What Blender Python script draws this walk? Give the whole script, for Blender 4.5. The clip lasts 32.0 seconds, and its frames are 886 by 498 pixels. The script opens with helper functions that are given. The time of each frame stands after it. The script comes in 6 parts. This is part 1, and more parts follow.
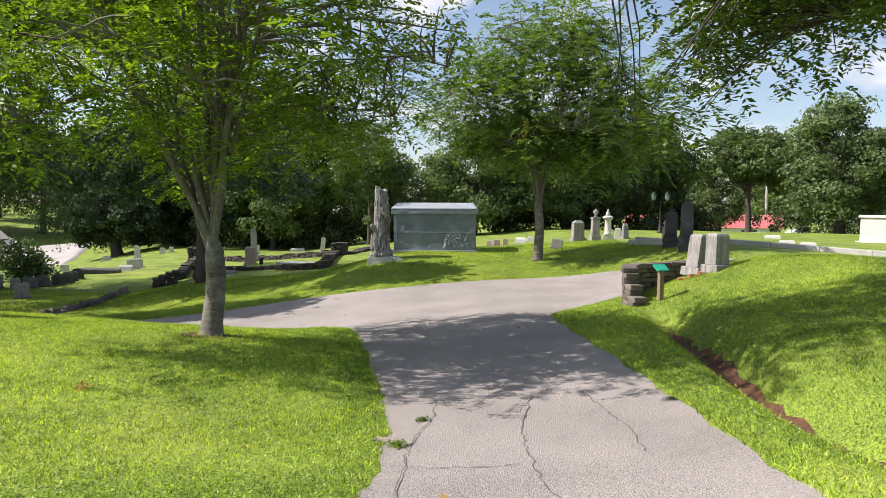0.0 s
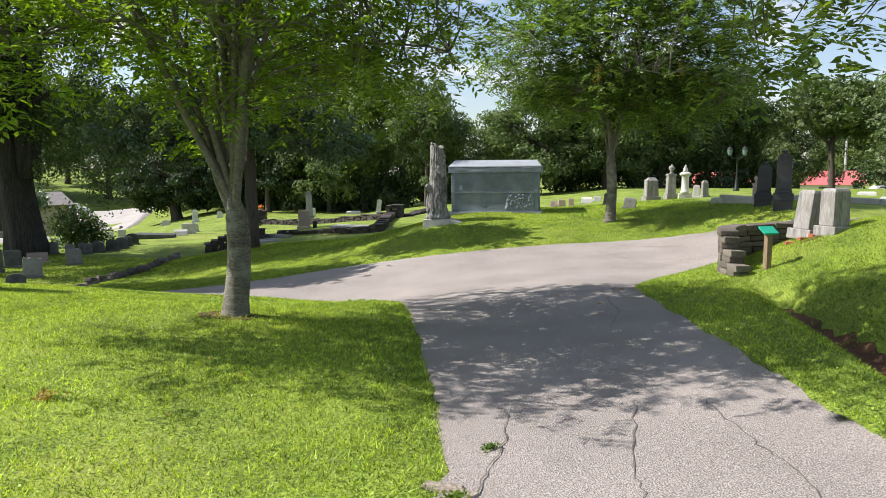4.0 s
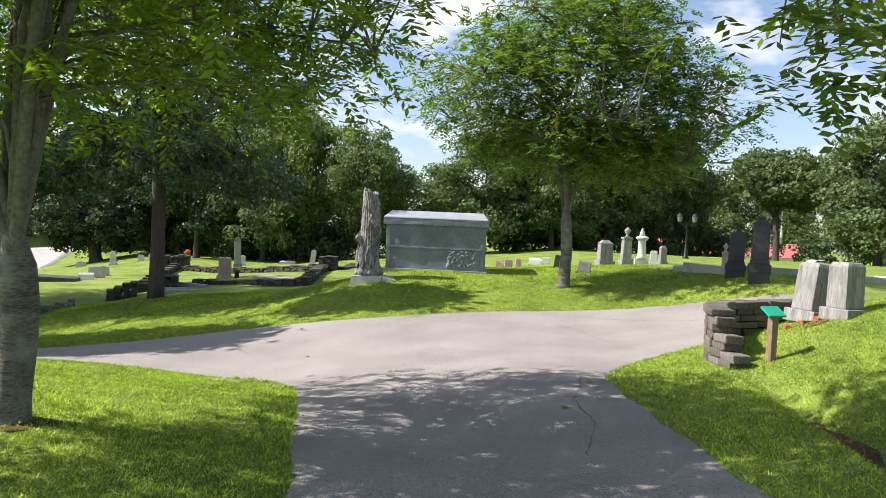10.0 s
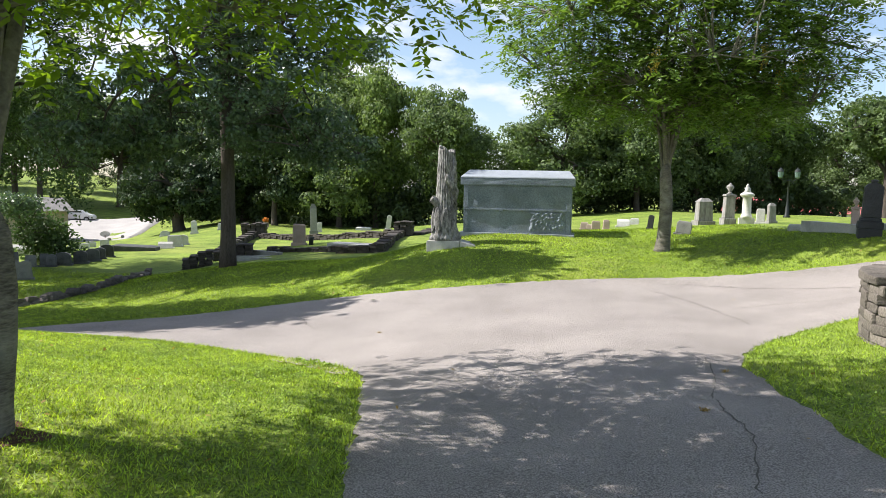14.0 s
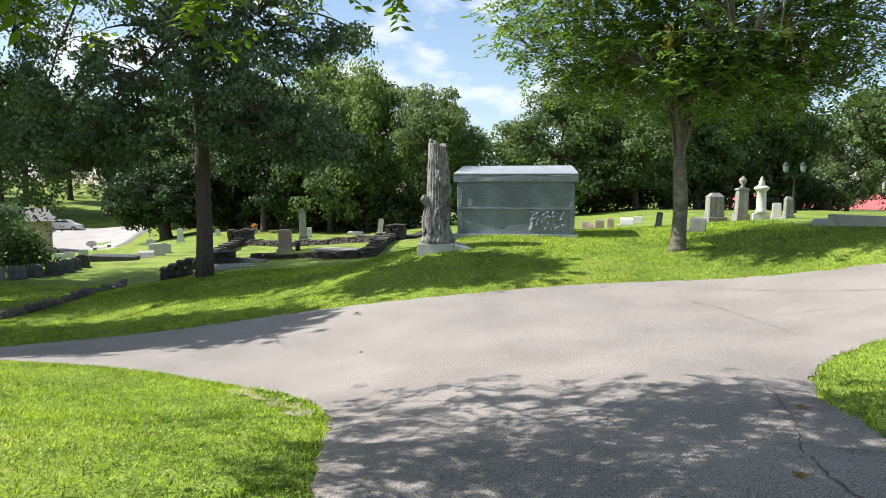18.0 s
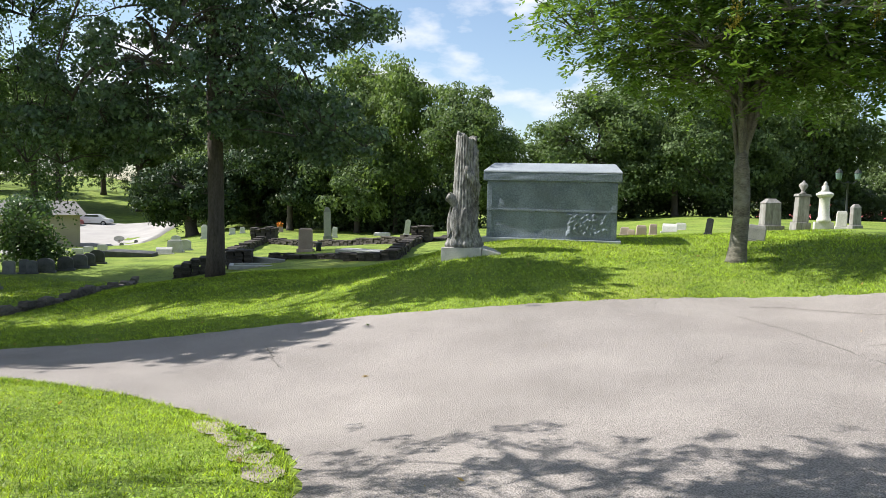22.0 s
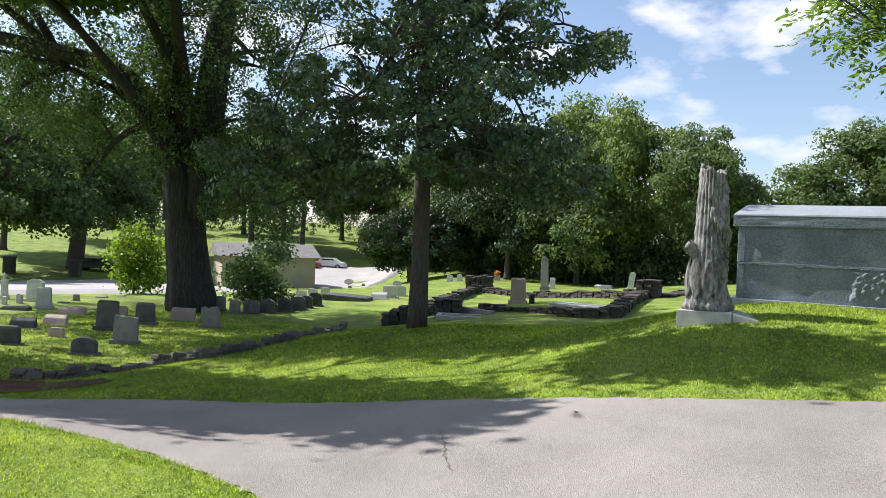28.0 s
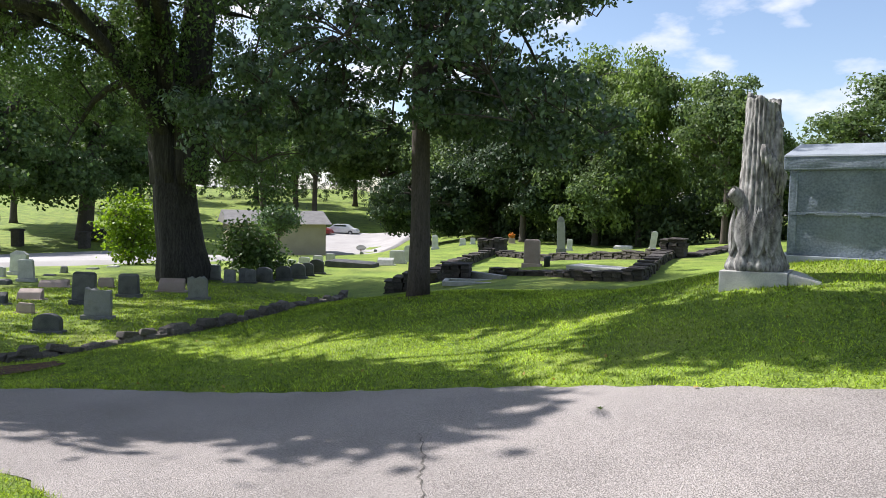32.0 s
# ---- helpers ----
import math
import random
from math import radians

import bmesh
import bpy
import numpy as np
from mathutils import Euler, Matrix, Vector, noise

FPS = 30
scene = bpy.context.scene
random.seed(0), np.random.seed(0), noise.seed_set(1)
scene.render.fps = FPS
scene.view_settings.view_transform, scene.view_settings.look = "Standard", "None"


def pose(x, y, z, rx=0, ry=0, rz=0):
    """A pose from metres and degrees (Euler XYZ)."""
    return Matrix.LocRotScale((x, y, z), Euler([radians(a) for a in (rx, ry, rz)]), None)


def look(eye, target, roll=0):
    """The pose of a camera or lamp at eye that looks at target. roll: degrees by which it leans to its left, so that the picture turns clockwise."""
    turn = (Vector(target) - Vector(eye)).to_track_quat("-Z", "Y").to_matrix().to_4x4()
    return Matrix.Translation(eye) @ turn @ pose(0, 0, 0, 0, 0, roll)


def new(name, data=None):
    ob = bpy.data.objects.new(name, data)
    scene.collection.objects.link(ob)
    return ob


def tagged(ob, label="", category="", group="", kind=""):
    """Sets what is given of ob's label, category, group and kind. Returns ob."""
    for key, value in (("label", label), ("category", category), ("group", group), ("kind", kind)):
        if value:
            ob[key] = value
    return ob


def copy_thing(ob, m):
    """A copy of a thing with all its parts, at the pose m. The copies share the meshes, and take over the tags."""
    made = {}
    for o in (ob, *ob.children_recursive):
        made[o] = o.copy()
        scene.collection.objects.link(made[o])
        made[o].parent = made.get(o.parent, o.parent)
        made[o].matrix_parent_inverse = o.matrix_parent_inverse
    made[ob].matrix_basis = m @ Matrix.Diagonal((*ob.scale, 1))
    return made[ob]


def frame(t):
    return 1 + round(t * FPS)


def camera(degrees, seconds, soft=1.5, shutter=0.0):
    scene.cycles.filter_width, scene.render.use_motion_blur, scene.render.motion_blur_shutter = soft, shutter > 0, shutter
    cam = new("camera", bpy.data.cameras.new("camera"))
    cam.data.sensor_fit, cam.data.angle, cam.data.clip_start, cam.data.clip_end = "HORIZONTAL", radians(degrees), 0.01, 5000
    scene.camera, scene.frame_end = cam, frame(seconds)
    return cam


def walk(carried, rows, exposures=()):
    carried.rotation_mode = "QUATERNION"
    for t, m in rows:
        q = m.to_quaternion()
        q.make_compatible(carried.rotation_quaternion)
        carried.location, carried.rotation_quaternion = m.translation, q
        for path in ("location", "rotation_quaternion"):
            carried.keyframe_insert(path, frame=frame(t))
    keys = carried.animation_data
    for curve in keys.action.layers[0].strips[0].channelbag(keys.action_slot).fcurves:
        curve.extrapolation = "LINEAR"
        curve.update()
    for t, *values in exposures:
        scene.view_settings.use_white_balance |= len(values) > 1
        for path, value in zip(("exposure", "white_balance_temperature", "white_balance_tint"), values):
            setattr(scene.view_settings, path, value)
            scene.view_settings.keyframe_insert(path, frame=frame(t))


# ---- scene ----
cam = camera(63.0, 32.0, soft=0.7)
PATH = [
    (0.0, (0.524, -4.281, 2.048), (0.448, -2.285, 1.945), 0.32),
    (0.5, (0.542, -4.001, 2.039), (0.406, -2.009, 1.926), 0.37),
    (1.0, (0.481, -3.821, 2.025), (0.269, -1.836, 1.898), 0.59),
    (1.5, (0.409, -3.625, 2.002), (0.117, -1.652, 1.851), 0.49),
    (2.0, (0.41, -3.367, 1.976), (0.052, -1.408, 1.796), 0.03),
    (2.5, (0.42, -3.11, 1.944), (0.022, -1.16, 1.747), -0.47),
    (3.0, (0.348, -2.935, 1.943), (-0.042, -0.984, 1.733), -0.75),
    (3.5, (0.305, -2.715, 1.951), (-0.024, -0.754, 1.739), -0.6),
    (4.0, (0.343, -2.394, 1.954), (0.107, -0.419, 1.745), -0.47),
    (4.5, (0.337, -2.165, 1.937), (0.17, -0.182, 1.741), -0.4),
    (6.5, (0.318, -1.055, 1.933), (0.253, 0.942, 1.851), -0.76),
    (7.0, (0.332, -0.784, 1.931), (0.289, 1.214, 1.863), -0.0),
    (7.5, (0.381, -0.52, 1.925), (0.366, 1.479, 1.855), 1.06),
    (8.0, (0.368, -0.292, 1.878), (0.347, 1.707, 1.806), 2.15),
    (8.5, (0.315, -0.061, 1.866), (0.261, 1.937, 1.793), 2.67),
    (9.0, (0.304, 0.131, 1.871), (0.223, 2.128, 1.803), 2.81),
    (9.5, (0.361, 0.334, 1.864), (0.272, 2.331, 1.808), 2.59),
    (10.0, (0.34, 0.504, 1.863), (0.256, 2.501, 1.808), 2.4),
    (10.5, (0.285, 0.717, 1.86), (0.197, 2.714, 1.802), 2.39),
    (11.0, (0.258, 0.973, 1.824), (0.149, 2.969, 1.761), 2.34),
    (11.5, (0.243, 1.163, 1.843), (0.095, 3.157, 1.777), 2.14),
    (12.0, (0.211, 1.326, 1.832), (0.026, 3.316, 1.76), 2.05),
    (12.5, (0.223, 1.57, 1.8), (0.026, 3.559, 1.713), 2.03),
    (13.0, (0.237, 1.783, 1.789), (0.032, 3.769, 1.676), 2.0),
    (13.5, (0.194, 1.951, 1.763), (-0.046, 3.932, 1.625), 1.62),
    (14.0, (0.113, 2.114, 1.75), (-0.178, 4.086, 1.591), 1.2),
    (14.5, (0.091, 2.275, 1.744), (-0.246, 4.239, 1.573), 0.98),
    (16.5, (-0.024, 3.085, 1.698), (-0.364, 5.052, 1.577), 0.57),
    (17.0, (0.028, 3.321, 1.693), (-0.276, 5.294, 1.571), -0.04),
    (17.5, (-0.002, 3.529, 1.673), (-0.285, 5.505, 1.541), -0.29),
    (18.0, (-0.058, 3.741, 1.633), (-0.337, 5.716, 1.483), 0.12),
    (18.5, (-0.032, 3.975, 1.612), (-0.326, 5.946, 1.446), 0.69),
    (19.0, (0.002, 4.19, 1.624), (-0.325, 6.156, 1.457), 1.21),
    (19.5, (-0.054, 4.405, 1.621), (-0.42, 6.365, 1.466), 1.41),
    (20.0, (-0.118, 4.592, 1.63), (-0.512, 6.548, 1.498), 1.44),
    (20.5, (-0.147, 4.841, 1.616), (-0.544, 6.798, 1.495), 1.44),
    (21.0, (-0.156, 5.012, 1.596), (-0.547, 6.97, 1.477), 1.35),
    (21.5, (-0.212, 5.205, 1.566), (-0.59, 7.165, 1.435), 1.48),
    (22.0, (-0.235, 5.41, 1.535), (-0.595, 7.373, 1.392), 1.33),
    (22.5, (-0.221, 5.659, 1.525), (-0.578, 7.62, 1.369), 1.23),
    (23.0, (-0.266, 5.837, 1.511), (-0.643, 7.795, 1.356), 1.08),
    (23.5, (-0.323, 6.026, 1.496), (-0.727, 7.98, 1.353), 1.02),
    (24.0, (-0.316, 6.271, 1.49), (-0.74, 8.221, 1.358), 0.97),
    (24.5, (-0.328, 6.488, 1.487), (-0.783, 8.432, 1.369), 1.0),
    (25.0, (-0.416, 6.676, 1.496), (-0.936, 8.604, 1.39), 1.03),
    (25.5, (-0.518, 6.849, 1.496), (-1.126, 8.752, 1.404), 1.22),
    (26.0, (-0.561, 7.047, 1.51), (-1.267, 8.917, 1.436), 1.57),
    (26.5, (-0.594, 7.228, 1.48), (-1.385, 9.065, 1.43), 2.06),
    (28.5, (-0.961, 8.059, 1.466), (-1.933, 9.807, 1.437), 2.3),
    (29.0, (-1.072, 8.253, 1.431), (-2.078, 9.981, 1.386), 2.22),
    (29.5, (-1.171, 8.476, 1.41), (-2.19, 10.196, 1.347), 2.38),
    (30.0, (-1.216, 8.766, 1.42), (-2.23, 10.488, 1.334), 2.4),
    (30.5, (-1.255, 9.019, 1.392), (-2.258, 10.747, 1.289), 2.43),
    (31.0, (-1.361, 9.245, 1.36), (-2.347, 10.982, 1.245), 2.17),
    (31.5, (-1.45, 9.476, 1.339), (-2.421, 11.221, 1.22), 1.71),
    (32.0, (-1.477, 9.749, 1.315), (-2.45, 11.492, 1.191), 1.2),
]
walk(cam, [(t, look(eye, target, roll)) for t, eye, target, roll in PATH], exposures=[(0.0, 0.71, 6650, 15), (4.0, 0.74, 6550, 13), (9.0, 0.85, 6480, 13), (14.0, 0.90, 6420, 12), (20.0, 0.84, 6400, 9), (26.0, 0.76, 6300, 12), (32.0, 0.82, 6200, 14)])

# ---- world, sun ----
SUN_TO = Vector((-1.0, -0.06, 1.02)).normalized()
world = bpy.data.worlds.new("sky")
scene.world = world
world.use_nodes = True
wn, wl = world.node_tree.nodes, world.node_tree.links
wn.clear()
sky = wn.new("ShaderNodeTexSky")
sky.sky_type, sky.sun_disc = "NISHITA", False
sky.sun_elevation = math.asin(SUN_TO.z)
sky.sun_rotation = math.atan2(SUN_TO.x, SUN_TO.y)
sky.air_density, sky.dust_density, sky.ozone_density = 1.0, 0.9, 1.3
coord = wn.new("ShaderNodeTexCoord")
squash = wn.new("ShaderNodeMapping")
squash.inputs["Scale"].default_value = (1.0, 1.0, 2.2)
squash.inputs["Location"].default_value = (0.35, 0.1, 0.0)
wl.new(coord.outputs["Generated"], squash.inputs["Vector"])
puffs = wn.new("ShaderNodeTexNoise")
puffs.inputs["Scale"].default_value, puffs.inputs["Detail"].default_value, puffs.inputs["Roughness"].default_value = 8.0, 8.0, 0.52
wl.new(squash.outputs["Vector"], puffs.inputs["Vector"])
cover = wn.new("ShaderNodeMapRange")
cover.inputs["From Min"].default_value, cover.inputs["From Max"].default_value, cover.inputs["To Min"].default_value = 0.50, 0.66, 0.05
wl.new(puffs.outputs["Fac"], cover.inputs["Value"])
cloudy = wn.new("ShaderNodeMix")
cloudy.data_type = "RGBA"
cloudy.inputs[7].default_value = (6.0, 6.15, 6.5, 1.0)
wl.new(cover.outputs["Result"], cloudy.inputs[0])
wl.new(sky.outputs["Color"], cloudy.inputs[6])
back = wn.new("ShaderNodeBackground")
back.inputs["Strength"].default_value = 0.10
wl.new(cloudy.outputs[2], back.inputs["Color"])
wout = wn.new("ShaderNodeOutputWorld")
wl.new(back.outputs["Background"], wout.inputs["Surface"])
sun = new("sun", bpy.data.lights.new("sun", "SUN"))
sun.data.energy, sun.data.angle, sun.data.color = 5.0, radians(0.53), (1.0, 0.955, 0.885)
sun.matrix_world = look(SUN_TO * 60, (0, 0, 0))


# ---- materials ----
def shade(name, low, high, scale=6.0, fine=60.0, rough=0.8, bump=0.15, metal=0.0, through_light=0.0, per="none", spread=0.25, stain=None, stretch=(1, 1, 1), spec=0.3, fine_share=0.55, tight=0.14, glow=(1.7, 1.6, 0.5)):
    """A surface with two scales of variation between low and high, relief, an optional stain colour (rgb, scale, amount),
    per: 'object' or 'island' varies the brightness piece by piece; through_light: share of translucent light (leaves)."""
    m = bpy.data.materials.new(name)
    m.use_nodes = True
    n, l = m.node_tree.nodes, m.node_tree.links
    n.clear()
    out, bsdf = n.new("ShaderNodeOutputMaterial"), n.new("ShaderNodeBsdfPrincipled")
    tc, mp = n.new("ShaderNodeTexCoord"), n.new("ShaderNodeMapping")
    mp.inputs["Scale"].default_value = stretch
    l.new(tc.outputs["Object"], mp.inputs["Vector"])
    big, small = n.new("ShaderNodeTexNoise"), n.new("ShaderNodeTexNoise")
    for node, s, d in ((big, scale, 5.0), (small, fine, 3.0)):
        node.inputs["Scale"].default_value, node.inputs["Detail"].default_value = s, d
        l.new(mp.outputs["Vector"], node.inputs["Vector"])
    mixed = n.new("ShaderNodeMath")
    mixed.operation = "MULTIPLY_ADD"
    mixed.inputs[1].default_value = fine_share
    l.new(small.outputs["Fac"], mixed.inputs[0])
    half = n.new("ShaderNodeMath")
    half.operation = "MULTIPLY"
    half.inputs[1].default_value = 1 - fine_share
    l.new(big.outputs["Fac"], half.inputs[0])
    l.new(half.outputs[0], mixed.inputs[2])
    ramp = n.new("ShaderNodeValToRGB")
    ramp.color_ramp.elements[0].position, ramp.color_ramp.elements[1].position = 0.5 - tight, 0.5 + tight
    ramp.color_ramp.elements[0].color, ramp.color_ramp.elements[1].color = (*low, 1), (*high, 1)
    l.new(mixed.outputs[0], ramp.inputs["Fac"])
    colour = ramp.outputs["Color"]
    if stain:
        spot = n.new("ShaderNodeTexNoise")
        spot.inputs["Scale"].default_value, spot.inputs["Detail"].default_value = stain[1], 6.0
        l.new(tc.outputs["Object"], spot.inputs["Vector"])
        cut = n.new("ShaderNodeMapRange")
        cut.inputs["From Min"].default_value, cut.inputs["From Max"].default_value, cut.inputs["To Max"].default_value = 0.5, 0.68, stain[2]
        l.new(spot.outputs["Fac"], cut.inputs["Value"])
        mix = n.new("ShaderNodeMix")
        mix.data_type = "RGBA"
        mix.inputs[7].default_value = (*stain[0], 1)
        l.new(cut.outputs["Result"], mix.inputs[0])
        l.new(colour, mix.inputs[6])
        colour = mix.outputs[2]
    if per != "none":
        if per == "object":
            rnd = n.new("ShaderNodeObjectInfo").outputs["Random"]
        else:
            rnd = n.new("ShaderNodeNewGeometry").outputs["Random Per Island"]
        val = n.new("ShaderNodeMapRange")
        val.inputs["To Min"].default_value, val.inputs["To Max"].default_value = 1 - spread, 1 + spread
        l.new(rnd, val.inputs["Value"])
        hsv = n.new("ShaderNodeHueSaturation")
        l.new(val.outputs["Result"], hsv.inputs["Value"])
        l.new(colour, hsv.inputs["Color"])
        colour = hsv.outputs["Color"]
    l.new(colour, bsdf.inputs["Base Color"])
    bsdf.inputs["Roughness"].default_value, bsdf.inputs["Metallic"].default_value = rough, metal
    bsdf.inputs["Specular IOR Level"].default_value = spec
    if bump:
        b = n.new("ShaderNodeBump")
        b.inputs["Strength"].default_value, b.inputs["Distance"].default_value = min(1.0, bump * 2), 0.02
        l.new(mixed.outputs[0], b.inputs["Height"])
        l.new(b.outputs["Normal"], bsdf.inputs["Normal"])
    if through_light:
        tr, ms = n.new("ShaderNodeBsdfTranslucent"), n.new("ShaderNodeMixShader")
        warm = n.new("ShaderNodeMix")
        warm.data_type, warm.blend_type = "RGBA", "MULTIPLY"
        warm.inputs[0].default_value = 1.0
        warm.inputs[7].default_value = (*glow, 1)
        l.new(colour, warm.inputs[6])
        l.new(warm.outputs[2], tr.inputs["Color"])
        ms.inputs[0].default_value = through_light
        l.new(bsdf.outputs[0], ms.inputs[1])
        l.new(tr.outputs[0], ms.inputs[2])
        l.new(ms.outputs[0], out.inputs["Surface"])
    else:
        l.new(bsdf.outputs[0], out.inputs["Surface"])
    return m


lawn_mat = shade("lawn", (0.06, 0.10, 0.013), (0.25, 0.335, 0.045), 0.9, 42, 0.9, 0.8, stain=((0.26, 0.26, 0.065), 0.45, 0.4), tight=0.10, fine_share=0.65)
blade_mat = shade("grass_blade", (0.11, 0.185, 0.021), (0.37, 0.49, 0.066), 0.6, 9, 0.5, 0.0, through_light=0.4, per="island", spread=0.7, tight=0.10)
asphalt_mat = shade("asphalt", (0.165, 0.148, 0.137), (0.43, 0.388, 0.362), 0.7, 95, 0.92, 0.5, stain=((0.28, 0.255, 0.243), 0.5, 0.1), fine_share=0.80, tight=0.10)
crack_mat = shade("crack_fill", (0.085, 0.078, 0.07), (0.15, 0.135, 0.12), 8, 80, 0.95, 0.2)
soil_mat = shade("red_soil", (0.05, 0.028, 0.018), (0.15, 0.07, 0.04), 3, 28, 0.95, 0.5)
stony_soil = shade("stony_soil", (0.16, 0.135, 0.11), (0.40, 0.35, 0.29), 4, 45, 0.95, 0.6)
lantern_glass = shade("lantern_glass", (0.09, 0.14, 0.125), (0.15, 0.21, 0.19), 2, 12, 0.25, 0.0, spec=0.5)
clover_mat = shade("clover_leaf", (0.13, 0.225, 0.035), (0.33, 0.46, 0.085), 0.8, 9, 0.5, 0.0, through_light=0.35, per="island", spread=0.5)
seed_mat = shade("seed_clusters", (0.40, 0.32, 0.07), (0.58, 0.46, 0.12), 5, 30, 0.7, 0.0, through_light=0.3, per="island")
mulch_mat = shade("dry_straw", (0.22, 0.15, 0.07), (0.38, 0.28, 0.14), 5, 60, 0.95, 0.5)
bark_pale = shade("pale_bark", (0.065, 0.060, 0.048), (0.215, 0.20, 0.16), 3, 22, 0.9, 0.6, stretch=(1, 1, 4.5), stain=((0.32, 0.325, 0.28), 4, 0.5))
bark_twig = shade("twig_bark", (0.09, 0.085, 0.066), (0.20, 0.19, 0.15), 4, 30, 0.9, 0.3)
bark_dark = shade("dark_bark", (0.05, 0.042, 0.035), (0.12, 0.10, 0.085), 5, 25, 0.95, 0.7, stretch=(3, 3, 0.5))
bark_cedar = shade("cedar_bark", (0.018, 0.016, 0.015), (0.075, 0.068, 0.062), 4, 18, 0.95, 0.8, stretch=(4, 4, 0.25))
leaf_bright = shade("leaf_bright", (0.085, 0.155, 0.016), (0.155, 0.25, 0.027), 1.2, 9, 0.45, 0.0, through_light=0.5, per="island", spread=0.35)
leaf_young = shade("leaf_young", (0.075, 0.138, 0.024), (0.145, 0.23, 0.046), 1.0, 9, 0.42, 0.0, through_light=0.42, per="island", spread=0.4, spec=0.4, glow=(1.5, 1.5, 0.7))
leaf_mid = shade("leaf_mid", (0.065, 0.118, 0.026), (0.12, 0.192, 0.044), 1.0, 9, 0.45, 0.0, through_light=0.4, per="island", spread=0.35)
leaf_oak = shade("leaf_oak", (0.056, 0.098, 0.052), (0.13, 0.19, 0.098), 1.0, 9, 0.34, 0.0, through_light=0.3, per="island", spread=0.45, spec=0.5, glow=(1.35, 1.42, 0.8))
leaf_far = shade("leaf_far", (0.070, 0.108, 0.046), (0.165, 0.222, 0.092), 0.3, 5, 0.55, 0.0, through_light=0.35, per="island", spread=0.35, spec=0.18, glow=(1.35, 1.42, 0.8))
leaf_tall = shade("leaf_tall", (0.085, 0.135, 0.040), (0.19, 0.255, 0.082), 0.3, 5, 0.55, 0.0, through_light=0.4, per="island", spread=0.3, spec=0.18, glow=(1.35, 1.42, 0.8))
leaf_cedar = shade("leaf_cedar", (0.060, 0.105, 0.036), (0.12, 0.18, 0.062), 0.6, 7, 0.6, 0.0, through_light=0.3, per="island", spread=0.4, glow=(1.35, 1.42, 0.8))
# darker copy of the far leaves, with shade put into the colour
leaf_dark = shade("leaf_shaded", (0.028, 0.050, 0.025), (0.066, 0.098, 0.048), 0.5, 6, 0.5, 0.0, through_light=0.12, per="island", spread=0.4, spec=0.15, glow=(1.35, 1.42, 0.8))
leaf_under = shade("leaf_under", (0.036, 0.060, 0.025), (0.085, 0.122, 0.046), 0.4, 6, 0.6, 0.0, through_light=0.15, per="island", spread=0.35, glow=(1.35, 1.42, 0.8))
leaf_dry = shade("leaf_dry", (0.25, 0.17, 0.06), (0.40, 0.28, 0.10), 3, 20, 0.7, 0.0, through_light=0.3, per="island")
granite_blue = shade("blue_granite", (0.122, 0.150, 0.186), (0.25, 0.290, 0.345), 2.2, 30, 0.75, 0.4, stain=((0.15, 0.168, 0.182), 1.6, 0.5))
limestone = shade("weathered_limestone", (0.085, 0.083, 0.079), (0.39, 0.38, 0.36), 3, 26, 0.9, 0.8, stain=((0.07, 0.066, 0.06), 5, 0.75), fine_share=0.65, stretch=(1, 1, 0.4))
plinth_stone = shade("plinth_stone", (0.36, 0.355, 0.34), (0.52, 0.51, 0.48), 3, 60, 0.85, 0.25, stain=((0.25, 0.24, 0.22), 5, 0.4))
marble_old = shade("old_marble", (0.135, 0.13, 0.124), (0.37, 0.36, 0.345), 5, 26, 0.75, 0.3, stain=((0.20, 0.18, 0.165), 5, 0.7), stretch=(2.2, 2.2, 0.22), tight=0.17)
# same stone as granite_blue, smoother; sunlit brightness is put into its colour
granite_cap = shade("smooth_lit_blue_granite", (0.23, 0.255, 0.29), (0.36, 0.39, 0.43), 2.2, 80, 0.5, 0.1, stain=((0.19, 0.22, 0.24), 2.0, 0.4))
granite_slate = shade("slate_granite", (0.06, 0.062, 0.066), (0.155, 0.155, 0.155), 4, 60, 0.7, 0.2, per="object", spread=0.3)
granite_dark = shade("dark_granite", (0.022, 0.024, 0.027), (0.06, 0.062, 0.067), 3, 60, 0.5, 0.15)
granite_grey = shade("grey_granite", (0.16, 0.16, 0.155), (0.31, 0.305, 0.295), 4, 60, 0.8, 0.3, per="object", spread=0.25, stain=((0.10, 0.10, 0.09), 4, 0.5))
stone_white = shade("white_stone", (0.42, 0.41, 0.385), (0.64, 0.63, 0.60), 3, 50, 0.7, 0.15, per="object", spread=0.12, stain=((0.38, 0.37, 0.34), 4, 0.4))
stone_pink = shade("pink_granite", (0.33, 0.25, 0.215), (0.48, 0.38, 0.33), 3, 60, 0.7, 0.15, per="object", spread=0.15)
block_mat = shade("wall_block", (0.075, 0.066, 0.057), (0.20, 0.175, 0.15), 4, 40, 0.95, 0.6, per="object", spread=0.3, stain=((0.075, 0.07, 0.062), 3, 0.6))
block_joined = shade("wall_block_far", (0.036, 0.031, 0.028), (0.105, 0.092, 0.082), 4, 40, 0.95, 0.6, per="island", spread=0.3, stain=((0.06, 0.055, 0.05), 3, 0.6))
concrete = shade("concrete", (0.38, 0.375, 0.36), (0.52, 0.51, 0.49), 1.5, 40, 0.9, 0.2, stain=((0.26, 0.25, 0.235), 2, 0.5))
timber = shade("weathered_timber", (0.17, 0.12, 0.075), (0.33, 0.245, 0.16), 4, 30, 0.85, 0.4, stretch=(4, 4, 0.4))
green_paint = shade("green_plastic", (0.0, 0.26, 0.17), (0.02, 0.36, 0.24), 3, 40, 0.45, 0.05)
